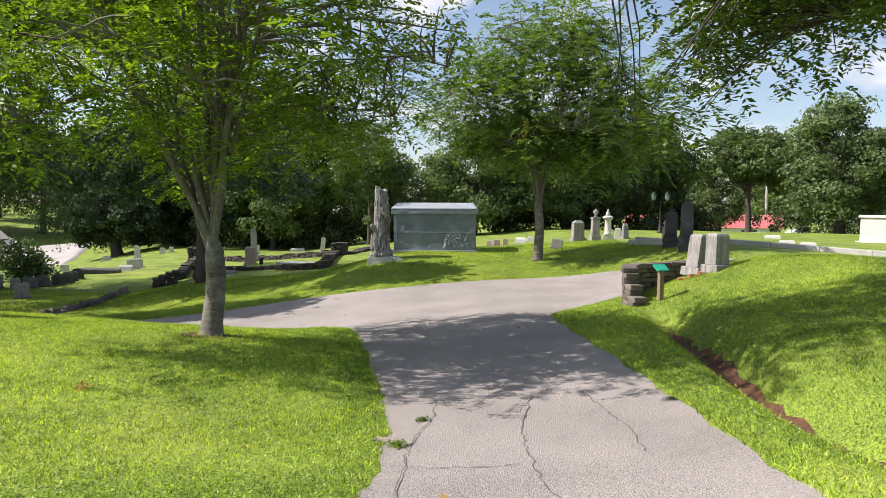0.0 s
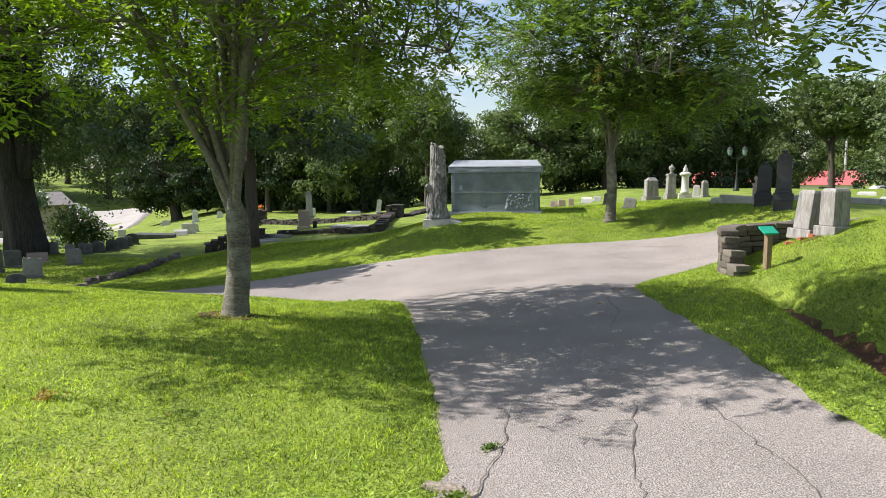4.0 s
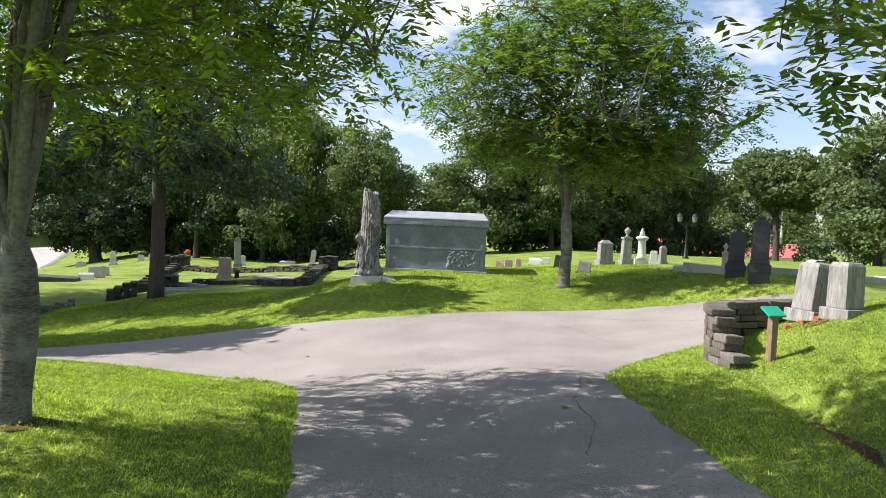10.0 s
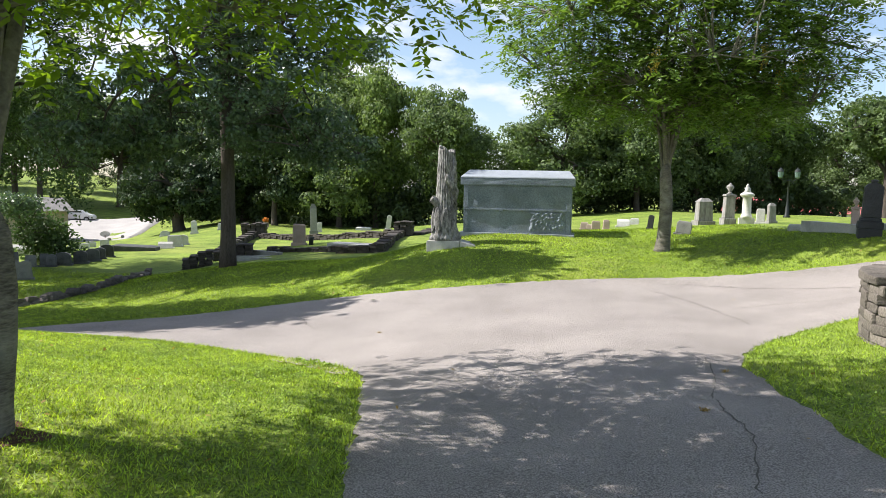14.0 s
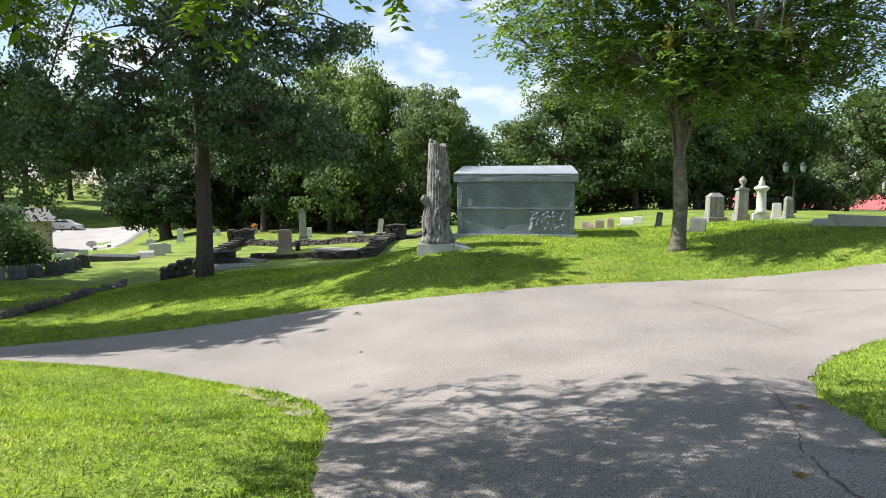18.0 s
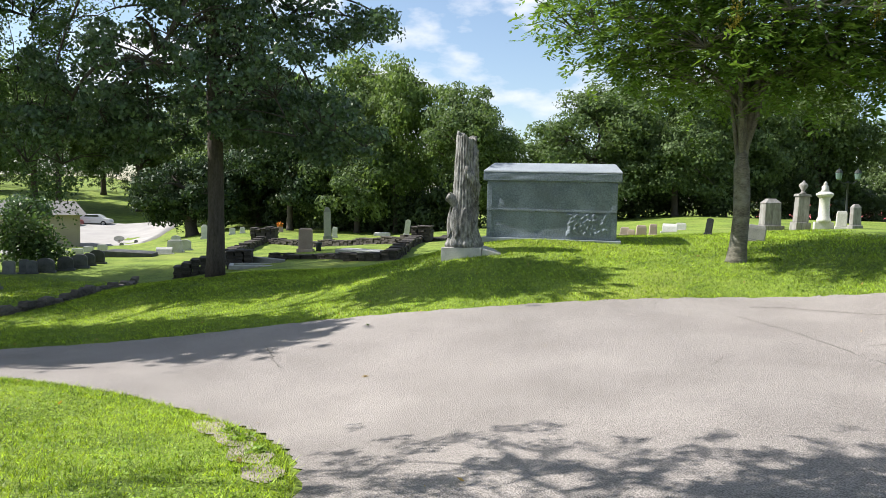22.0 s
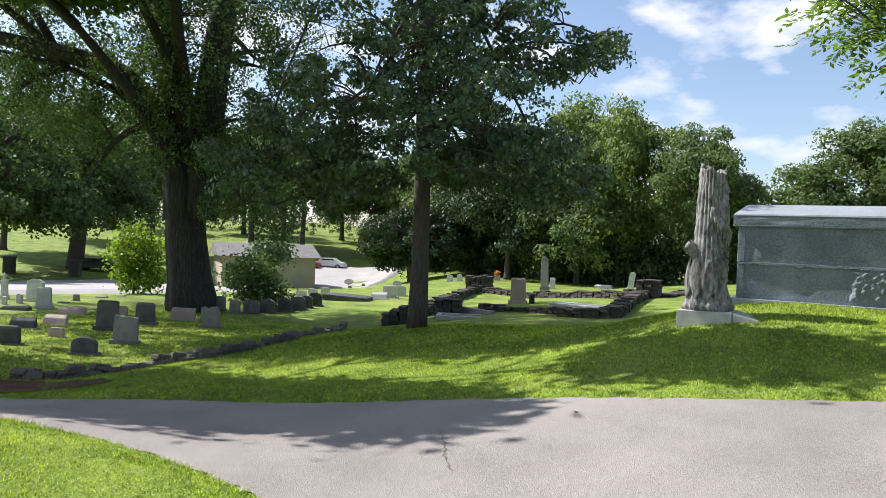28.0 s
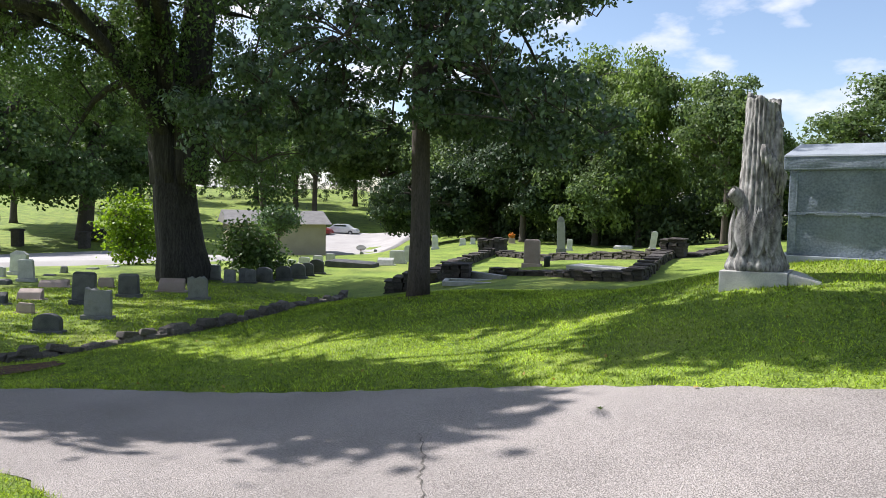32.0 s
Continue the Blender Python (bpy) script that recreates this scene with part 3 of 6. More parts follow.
build_tree("tree", "young spreading tree with smooth pale bark, in full leaf", -3.13, 5.83, 1.6, 0.145,
           [(0.3, 0.1, 4.3, 3.4, 3.6, 1.9), (1.9, -0.2, 4.2, 1.9, 2.2, 0.8), (-1.7, -0.7, 4.6, 2.2, 2.4, 1.6), (0, -0.1, 6.0, 2.8, 2.8, 1.6), (1.2, 2.4, 3.9, 2.0, 1.8, 1.0), (1.3, 1.5, 3.3, 1.5, 1.2, 0.35), (-1.6, -1.4, 3.1, 1.3, 1.2, 0.5), (-1.6, 3.1, 4.4, 2.2, 1.5, 1.2), (0.2, 0.0, 3.1, 1.5, 1.5, 0.5), (-2.2, -2.0, 3.0, 1.5, 1.4, 0.5), (0.2, -0.3, 7.6, 2.7, 2.7, 1.5), (0.3, -0.8, 8.8, 1.9, 1.9, 0.9)], 92, 760,
           ("fronds", dict(each=8, spread=0.24, length=0.30, pairs=5, leaflet=0.105, droop=0.28)), leaf_bright, bark_pale, 11, steep=True, flare=1.5, limb_r=0.12, first=0.66)
build_tree("tree", "young spreading tree with pale bark beside the tomb", 2.77, 19.75, 2.3, 0.155,
           [(0.2, 0, 5.0, 3.6, 3.4, 1.9), (2.4, 0, 4.7, 2.5, 2.3, 1.3), (-2.0, 0, 5.3, 2.2, 2.2, 1.5), (0.2, 0, 6.9, 2.8, 2.6, 1.4), (1.2, 0.5, 7.8, 1.6, 1.6, 1.0), (0.2, 0.1, 3.9, 2.4, 2.2, 0.8), (1.9, -0.6, 3.5, 1.5, 1.4, 0.5), (-1.7, -0.4, 4.0, 1.3, 1.3, 0.5)], 44, 940,
           ("fronds", dict(each=8, spread=0.27, length=0.34, pairs=5, leaflet=0.135, droop=0.3)), leaf_young, bark_pale, 12, steep=True, flare=1.45, limb_r=0.155, first=0.62)
tomb_tree = bpy.data.objects["tree.001"]
for sx, sy, sz in ((2.1, -1.0, 4.1), (2.5, -0.9, 4.35), (1.7, -1.3, 4.6), (-0.6, -1.8, 4.4)):
    srng2 = np.random.default_rng(int(sx * 10 + 30))
    hang = np.column_stack([np.full(60, sx), np.full(60, sy), sz - np.linspace(0, 0.42, 60)]) + srng2.normal(0, 0.05, (60, 3))
    quads("seed_cluster", leaf_cloud(srng2, hang, 3, 0.02, 0.05, wide=0.3), 4, seed_mat, tomb_tree, "drooping yellow seed cluster")["kind"] = "stuff"
build_tree("oak_tree", "dark green oak with a straight trunk among the graves", -10.26, 24.25, 10.5, 0.215,
           [(-0.4, 0, 5.5, 4.2, 4.4, 2.1), (-3.0, -1.2, 4.1, 2.6, 2.6, 1.3), (2.3, 1.0, 4.3, 2.2, 2.4, 1.1), (0.1, 0, 8.2, 3.2, 3.3, 1.5), (0, 0, 10.4, 2.6, 2.6, 1.7), (3.2, 1.6, 7.2, 1.9, 1.9, 0.6)], 56, 540,
           ("clump", dict(per=112, radius=0.40, size=0.135, flat=0.6, wide=0.32, up=0.6, loose=0.6)), leaf_oak, bark_dark, 13, flare=1.35, limb_r=0.24, first=0.30)
build_tree("cedar_tree", "huge old tree with a dark split trunk and hanging foliage", -22.55, 27.9, 7.0, 0.79,
           [(0, 0, 12.0, 7.0, 6.5, 4.0), (-5.0, -1, 8.6, 4.5, 4.0, 2.2), (2.9, 1.0, 5.9, 2.2, 2.2, 3.6), (-2.6, -2.4, 6.6, 1.6, 1.6, 2.4), (0.2, -1.6, 7.4, 1.5, 1.1, 2.2), (0.6, -1.7, 10.0, 1.9, 1.1, 2.2), (1.6, -0.6, 5.4, 1.0, 1.0, 1.8), (-1.5, 0, 15, 5, 5, 3), (-9.0, -2.5, 9.4, 4.5, 4.0, 2.2), (1.0, 2.0, 7.5, 2.6, 2.6, 3.6), (4.5, -6.0, 13.5, 4.8, 3.4, 1.4), (-3.0, -7.5, 12.5, 5.0, 4.0, 2.0), (-9.0, -5.0, 12.0, 5.5, 4.5, 2.2)], 30, 950,
           ("clump", dict(per=120, radius=0.52, size=0.14, flat=1.25, wide=0.30, up=0.1, loose=0.7)), leaf_cedar, bark_cedar, 14, flare=1.12, flute=0.09, sides=26, limb_r=0.2, first=0.6, lean=(-0.1, 0.1),
           stems=[([(0.2, 0.2, 3.6), (0.35, 0.3, 7.0), (0.6, 0.55, 10.5), (1.1, 0.9, 15.0)], (0.66, 0.62, 0.5, 0.2)), ([(-0.25, -0.2, 3.6), (-0.5, -0.4, 7.5), (-0.85, -0.65, 11.0), (-1.2, -1.2, 15.0)], (0.66, 0.64, 0.5, 0.2)), ([(-0.6, -0.5, 6.8), (-2.2, -1.7, 9.0), (-4.8, -3.6, 9.8), (-9.5, -7.0, 10.8)], (0.5, 0.36, 0.28, 0.1))])
build_tree("walnut_tree", "spreading walnut tree overhanging the bank", 10.4, 6.4, 4.2, 0.3,
           [(-3.6, 1.0, 5.6, 3.4, 3.6, 1.7), (0, 0, 7.4, 4.5, 4.5, 2.6), (-5.0, 0.6, 3.9, 1.5, 1.6, 0.5), (-6.5, 0.0, 3.3, 1.0, 1.0, 0.45), (-7.5, -1.2, 2.35, 1.0, 0.9, 0.3), (-5.6, -0.3, 4.1, 1.6, 1.3, 0.5), (-7.0, -0.8, 5.2, 2.0, 2.2, 0.6), (-4.4, -2.4, 5.2, 2.4, 2.4, 1.0), (-4.0, 2.4, 5.5, 1.6, 1.6, 0.8)], 30, 620,
           ("fronds", dict(each=9, spread=0.3, length=0.40, pairs=7, leaflet=0.13, droop=0.5)), leaf_mid, bark_dark, 15, limb_r=0.42, first=0.6)
build_tree("shade_tree", "tall broad tree whose shade falls over the drive", -17.5, 15.8, 7.0, 0.42,
           [(-0.8, -0.8, 10.2, 5.0, 1.5, 1.8), (-3.6, -1.7, 9.6, 3.4, 1.2, 1.4), (-4.5, 0.6, 9.0, 4.0, 1.0, 1.2), (7.6, 2.1, 9.6, 2.2, 0.9, 0.9), (1.0, 5.0, 10.8, 4.2, 1.9, 0.8), (-5.0, 6.2, 11.4, 4.0, 3.0, 0.9)], 24, 1000,
           ("cloud", dict(per=64, spread=0.42, size=0.32, flat=0.5)), leaf_mid, bark_dark, 16, limb_r=0.12, first=0.55)

# trees along the far side of the graveyard
FAR_TREES = [(62, 145, 15, 9), (78, 132, 15, 9), (48, 156, 15, 9), (30, 150, 15, 9), (14, 148, 15, 9),
             (-88, 128, 20, 9), (-105, 118, 20, 9), (-74, 134, 19, 9), (-122, 104, 20, 9), (-60, 132, 18, 8),
             (30, 55, 11.5, 5.5), (37, 50, 12, 6), (-23.5, 62, 12, 5), (-29, 68, 13, 5.5), (-36, 78, 14, 6), (-17.5, 61, 11, 4.6), (-14.5, 62, 14.2, 4.8), (-8.2, 58, 10.6, 4.0), (0.8, 57, 9.8, 4.8), (6.5, 58, 9.6, 4.4), (11.5, 62, 12.0, 5.0), (18, 66, 11.5, 4.6),
             (27, 74, 9.0, 4.2), (36, 66, 9.5, 4.8), (43, 58, 11.5, 5.6), (-27, 74, 15, 6), (-21, 80, 15, 7), (-4, 84, 8.5, 5), (-12, 82, 13, 6), (5, 80, 13.5, 5), (14, 80, 13, 5), (-36, 88, 16, 7),
             (-84, 78, 19, 8), (-95, 64, 20, 8), (-72, 96, 19, 8), (-54, 104, 18, 8), (22, 90, 13, 6), (-110, 84, 22, 10), (-90, 104, 22, 10), (-66, 106, 17, 9), (-60, 113, 19, 9), (-80, 101, 18, 9), (-20, 68, 16, 6), (-30, 71, 13.5, 6), (-40, 84, 14, 7)]


def far_tree(label, leaves, seed, h=12.0, w=5.0, clear=0.0):
    """A broad tree of the far belt: a lobed crown reaching low down round a forked trunk."""
    r = random.Random(seed)
    blobs = [(0, 0, h * (0.56 + clear * 0.45), w * 0.70, w * 0.70, h * (0.36 - clear * 0.5)), (r.uniform(-0.5, 0.5), 0, h * 0.84, w * 0.42, w * 0.42, h * 0.15)]
    for k in range(7):
        a = 2 * math.pi * (k + r.random() * 0.7) / 7
        q, z = w * r.uniform(0.42, 0.66), h * r.uniform(0.22 + clear, 0.72)
        blobs.append((q * math.cos(a), q * math.sin(a), z, w * r.uniform(0.34, 0.46), w * r.uniform(0.34, 0.46), h * r.uniform(0.12, 0.19)))
    return build_tree("tree", label, 0, 0, h * 0.45, 0.24, blobs, 16, 190, ("clump", dict(per=132 if clear == 0 else 90, radius=1.0, size=0.285 if clear == 0 else 0.44, flat=0.72, wide=0.62, up=0.5, loose=0.42)), leaves, bark_dark, seed, limb_r=0.4)


FAR_KINDS = {"broad": [far_tree("broad green tree at the far edge of the graveyard", leaf_far, 40 + k) for k in range(4)],
             "tall": [far_tree("tall fresh green tree behind the graves", leaf_tall, 50 + k, 12.0, 4.4) for k in range(2)],
             "parkland": [far_tree("parkland tree with a clear stem on the far lawn", leaf_far, 70 + k, clear=0.32) for k in range(2)],
             "dusky": [far_tree("broad tree behind the graves, shade put into its leaf colour", leaf_dark, 60 + k) for k in range(2)]}
placed_first = {}
frng = random.Random(77)
for i, (x, y, h, w) in enumerate(FAR_TREES):
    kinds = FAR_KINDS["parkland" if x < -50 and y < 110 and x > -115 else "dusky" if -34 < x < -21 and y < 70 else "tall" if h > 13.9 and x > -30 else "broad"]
    pick = kinds[i % len(kinds)]
    m = pose(x, y, gz(x, y) - 0.06, 0, 0, frng.uniform(0, 360)) @ Matrix.Diagonal((w / 5.0, w / 5.0, h / 12.0, 1))
    if pick in placed_first:
        copy_thing(pick, m)
    else:
        placed_first[pick] = m
for pick, m in placed_first.items():
    pick.matrix_world = m
for x, y, h, w in ((-73.5, 49.0, 17, 11), (-76.0, 61.0, 18, 10), (-64, 37, 15, 8)):
    build_tree("roadside_tree", "old broad tree standing beside the far road", x, y, h * 0.5, 0.85,
               [(0, 0, h * 0.55, w * 0.9, w * 0.9, h * 0.24), (w * 0.3, w * 0.45, h * 0.42, w * 0.5, w * 0.5, h * 0.16), (-w * 0.3, -w * 0.45, h * 0.4, w * 0.5, w * 0.5, h * 0.16), (0, 0, h * 0.85, w * 0.7, w * 0.7, h * 0.22)], 24, 340,
               ("clump", dict(per=80, radius=1.2, size=0.42, flat=0.7, wide=0.40, up=0.5)), leaf_cedar, bark_dark, int(h + x + 200), limb_r=0.3, first=0.5, flare=1.3)


def undergrowth(name, label, line, deep, tall, clumps, seed):
    """A dense belt of shrubs and young growth along a line."""
    rng = np.random.default_rng(seed)
    t = rng.uniform(0, 1, clumps) * (len(line) - 1)
    i = t.astype(int)
    a, c = np.array(line)[i], np.array(line)[i + 1]
    p = a + (c - a) * (t - i)[:, None] + rng.normal(0, deep, (clumps, 2))
    hump = 0.55 + 0.45 * np.sin(p[:, 0] * 0.5 + 1.3 * np.sin(p[:, 0] * 0.23))
    z = ground(p[:, 0], p[:, 1]) + rng.uniform(0, 1, clumps) ** 0.8 * tall * (0.5 + 0.5 * hump)
    leaves = leaf_clump(rng, np.column_stack([p, z]), 60, 0.8, 0.34, flat=0.8, wide=0.6).reshape(-1, 4, 3)[:, :3]
    ob = quads(name, leaves.reshape(-1, 3), 3, leaf_under)
    return tagged(ob, label, "undergrowth", kind="stuff")


undergrowth("undergrowth", "dark dense undergrowth below the far trees", [(-42, 84), (-33, 72), (-22, 65), (-12, 63), (0, 61), (12, 63), (24, 70)], 1.2, 4.0, 1200, 70)
undergrowth("undergrowth", "dense shrubs along the far left boundary", [(-75, 150), (-110, 130), (-140, 100), (-150, 60), (-130, 25)], 3.0, 7.0, 1200, 71)
undergrowth("undergrowth", "shrubs along the right boundary", [(34, 78), (46, 66), (60, 52), (70, 40)], 1.5, 4.0, 260, 72)
build_tree("tree", "open-crowned tree before the red-roofed building", 25.5, 62, 4.5, 0.25,
           [(0, 0, 7.0, 4.6, 4.4, 2.4), (2.5, 0, 6.0, 3.0, 3.0, 1.6)], 14, 300, ("clump", dict(per=60, radius=0.7, size=0.34, flat=0.6, wide=0.6)), leaf_far, bark_dark, 95)
build_tree("yew_tree", "dense dark yew with several stems near the car park", -33.5, 64.0, 2.6, 0.5,
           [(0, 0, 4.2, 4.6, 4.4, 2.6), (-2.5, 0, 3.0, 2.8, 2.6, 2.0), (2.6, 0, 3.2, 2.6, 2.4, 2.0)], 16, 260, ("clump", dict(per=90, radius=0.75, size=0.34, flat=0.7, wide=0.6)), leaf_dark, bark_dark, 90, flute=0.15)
build_tree("shrub", "yellow-green shrub beyond the old tree", -29.4, 31.0, 0.6, 0.06,
           [(0, 0, 1.9, 1.3, 1.2, 1.6), (0.3, 0, 0.9, 1.1, 1.0, 0.8)], 10, 120, ("cloud", dict(per=36, spread=0.25, size=0.17, flat=0.8)), leaf_bright, bark_dark, 91, category="shrub")
build_tree("shrub", "green shrub growing beside the old trunk", -21.7, 30.4, 0.6, 0.06,
           [(0, 0, 1.2, 1.0, 1.0, 1.1), (0.7, 0.5, 0.8, 0.8, 0.8, 0.7)], 8, 90, ("cloud", dict(per=36, spread=0.25, size=0.17, flat=0.9)), leaf_cedar, bark_dark, 92, category="shrub")
build_tree("tree", "small dark tree by the low building", -44.5, 57.5, 2.0, 0.1,
           [(0, 0, 3.4, 1.9, 1.8, 1.0)], 10, 110, ("cloud", dict(per=36, spread=0.3, size=0.24, flat=0.7)), leaf_oak, bark_dark, 93)


# ---- tomb and tree-stump monument ----
def ashlar(bm, w, d, h, x, y, z, seed, rough=0.02, cuts=6):
    """A rock-faced block: bevelled, with an uneven face."""
    b2 = bmesh.new()
    box(b2, w, d, h, 0, 0, 0, bevel=0.012)
    faces = [f for f in b2.faces if f.calc_area() > 0.02]
    bmesh.ops.subdivide_edges(b2, edges=list({e for f in faces for e in f.edges if e.calc_length() > 0.12}), cuts=cuts, use_grid_fill=True)
    for v in b2.verts:
        inner = min(w / 2 - abs(v.co.x), h / 2 - abs(v.co.z - h / 2)) > 0.03
        amt = rough if inner else rough * 0.35
        v.co += noise.noise_vector(v.co * 5.0 + Vector((seed, seed * 2, 0))) * amt
        v.co += Vector((x, y, z))
    me2 = bpy.data.meshes.new("tmp")
    b2.to_mesh(me2)
    b2.free()
    bm.from_mesh(me2)
    bpy.data.meshes.remove(me2)


tomb_angle = radians(-2.5)
tomb_c = Vector((-0.78, 22.90, 0))
tomb = thing("tomb", "blue-grey granite family tomb with rock-faced panels and a hipped cap", "tomb", pose(tomb_c.x, tomb_c.y, 0.44, 0, 0, math.degrees(tomb_angle)))
bm = bmesh.new()
ashlar(bm, 3.16, 1.8, 0.2, 0, 0, 0, 1, 0.012, 5)
part("base", bm, granite_cap, tomb)
for row, z0 in ((0, 0.2), (1, 0.86)):
    bm = bmesh.new()
    ashlar(bm, 2.95, 1.6 + 0.05 * row, 0.655, 0, 0, z0, 3 + row, 0.016, 14)
    part("wall_course", bm, granite_blue, tomb)
for row, z0 in ((0, 0.22), (1, 0.87)):
    for side in (-1, 1):
        bm = bmesh.new()
        ashlar(bm, 0.12, 0.03, 0.60, side * 1.41, -0.80 - 0.025 * row, z0, 31 + row + side, 0.012, 4)
        part("corner_margin", bm, granite_blue, tomb)
bm = bmesh.new()
ashlar(bm, 3.12, 1.78, 0.19, 0, 0, 1.51, 8, 0.02, 6)
part("cornice", bm, granite_blue, tomb)
bm = bmesh.new()
bmesh.ops.create_grid(bm, x_segments=56, y_segments=34, size=0.5, matrix=pose(0.84, -0.80, 0.54, 90) @ Matrix.Diagonal((0.98, 0.56, 1, 1)))
for v in bm.verts:
    u = max(abs(v.co.x - 0.84) / 0.49, abs(v.co.z - 0.54) / 0.28) + 0.25 * noise.noise(v.co * 5)
    v.co.y -= (0.032 + 0.035 * noise.noise(v.co * 15) + 0.02 * noise.noise(v.co * 34)) * min(1.0, max(0.0, (1.0 - u) * 5)) - 0.02 * (u > 1.0)
part("carved_panel", bm, granite_blue, tomb, "rough chiselled panel", True)
bm = bmesh.new()
for k in range(24):
    drop = 0.045 + 0.04 * noise.noise(Vector((k * 0.7, 4, 0)))
    box(bm, 0.124, 0.07, drop, -1.41 + k * 0.1226, -0.805, 0.868 - drop, 1.0, 0.004)
part("ledge", bm, granite_blue, tomb, "ragged overhanging edge between the courses")["kind"] = "stuff"
bm = bmesh.new()
lo = [bm.verts.new((a * 1.57, b * 0.90, 1.70)) for a, b in ((-1, -1), (1, -1), (1, 1), (-1, 1))]
mid = [bm.verts.new((a * 1.56, b * 0.89, 1.735)) for a, b in ((-1, -1), (1, -1), (1, 1), (-1, 1))]
hi = [bm.verts.new((a * 1.40, b * 0.36, 1.94)) for a, b in ((-1, -1), (1, -1), (1, 1), (-1, 1))]
for r0, r1 in ((lo, mid), (mid, hi)):
    for k in range(4):
        bm.faces.new((r0[k], r0[(k + 1) % 4], r1[(k + 1) % 4], r1[k]))
bm.faces.new(hi)
bm.faces.new(lo[::-1])
bmesh.ops.bevel(bm, geom=list(bm.edges), offset=0.012, segments=2, affect="EDGES")
part("cap", bm, granite_cap, tomb, "smooth hipped granite cap")

stump = thing("stump_monument", "weathered limestone tree-stump monument carved with ivy and ferns on a plinth", "monument", pose(-2.52, 20.40, 0.2, 0, -1.2, -2))
bm = bmesh.new()
box(bm, 0.84, 0.76, 0.31, bevel=0.012)
part("plinth", bm, plinth_stone, stump, "plain grey stone plinth")
bm = bmesh.new()
vs = [bm.verts.new(p) for p in ((0.425, -0.36, 0), (0.82, -0.34, 0), (0.82, 0.3, 0), (0.425, 0.3, 0), (0.425, -0.36, 0.305), (0.82, -0.34, 0.20), (0.82, 0.3, 0.20), (0.425, 0.3, 0.305))]
for f in ((3, 2, 1, 0), (4, 5, 6, 7), (0, 1, 5, 4), (1, 2, 6, 5), (2, 3, 7, 6), (3, 0, 4, 7)):
    bm.faces.new([vs[i] for i in f])
bmesh.ops.bevel(bm, geom=list(bm.edges), offset=0.015, segments=2, affect="EDGES")
part("side_wedge", bm, plinth_stone, stump)


def stump_radius(z):
    return float(np.interp(z, [0.31, 0.36, 0.44, 0.56, 0.75, 1.1, 1.6, 2.1, 2.5, 2.66], [0.37, 0.40, 0.365, 0.315, 0.28, 0.258, 0.242, 0.228, 0.212, 0.20]))


STUMP_SIDES = 132
bm = bmesh.new()
rings = []
levels = list(np.linspace(0.31, 2.62, 70))
for z in levels:
    ring = []
    for k in range(STUMP_SIDES):
        a = 2 * math.pi * k / STUMP_SIDES
        groove = abs(math.sin(11 * a + 0.5 * math.sin(z * 2.2 + 3 * a) + z * 0.25))
        folds = max(0.0, 1 - (z - 0.31) / 0.3)
        r = stump_radius(z) * (0.90 + 0.13 * groove ** 0.5 + 0.05 * folds * math.sin(9 * a)) + 0.018 * noise.noise(Vector((math.cos(a) * 2.5, math.sin(a) * 2.5, z * 5)))
        top = max(0.0, (z - 2.3) / 0.32) ** 2 * (0.07 * math.cos(a - 2.6) + 0.03 * math.sin(3 * a) + 0.02 * math.sin(7 * a))
        ring.append(bm.verts.new((r * math.cos(a) + 0.022 * (z - 0.8), r * math.sin(a), z + top)))
    rings.append(ring)
hollow = [bm.verts.new((v.co.x * 0.72, v.co.y * 0.72, v.co.z - 0.02)) for v in rings[-1]]
pit = [bm.verts.new((v.co.x * 0.6, v.co.y * 0.6, 2.40)) for v in rings[-1]]
rings += [hollow, pit]
for r0, r1 in zip(rings, rings[1:]):
    for k in range(STUMP_SIDES):
        bm.faces.new((r0[k], r0[(k + 1) % STUMP_SIDES], r1[(k + 1) % STUMP_SIDES], r1[k]))
bm.faces.new(pit)
part("stump", bm, limestone, stump, smooth=True)
bm = bmesh.new()
tube(bm, [(-0.16, -0.08, 1.22), (-0.26, -0.14, 1.33), (-0.32, -0.18, 1.37)], [0.12, 0.105, 0.10], 16, 0.05, cap=False)
tube(bm, [(-0.32, -0.18, 1.37), (-0.26, -0.14, 1.33)], [0.065, 0.05], 14, 0.03)
part("branch_knot", bm, limestone, stump, "sawn-off branch knot", True)
srng = random.Random(21)


def stone_leaf(bm, centre, out, size):
    up = Vector((srng.uniform(-0.4, 0.4), srng.uniform(-0.4, 0.4), -1)).normalized()
    side = out.cross(up).normalized()
    c = centre + out * 0.03
    rim = [c + up * size, c + (up * 0.25 + side * 0.75) * size, c + (up * -0.55 + side * 0.55) * size, c - up * size * 0.8, c + (up * -0.55 - side * 0.55) * size, c + (up * 0.25 - side * 0.75) * size]
    rv = [bm.verts.new(p) for p in rim]
    lv = [bm.verts.new(p - out * 0.045) for p in rim]
    mid = bm.verts.new(c + out * 0.018)
    for k in range(6):
        bm.faces.new((rv[k], rv[(k + 1) % 6], mid))
        bm.faces.new((lv[k], lv[(k + 1) % 6], rv[(k + 1) % 6], rv[k]))


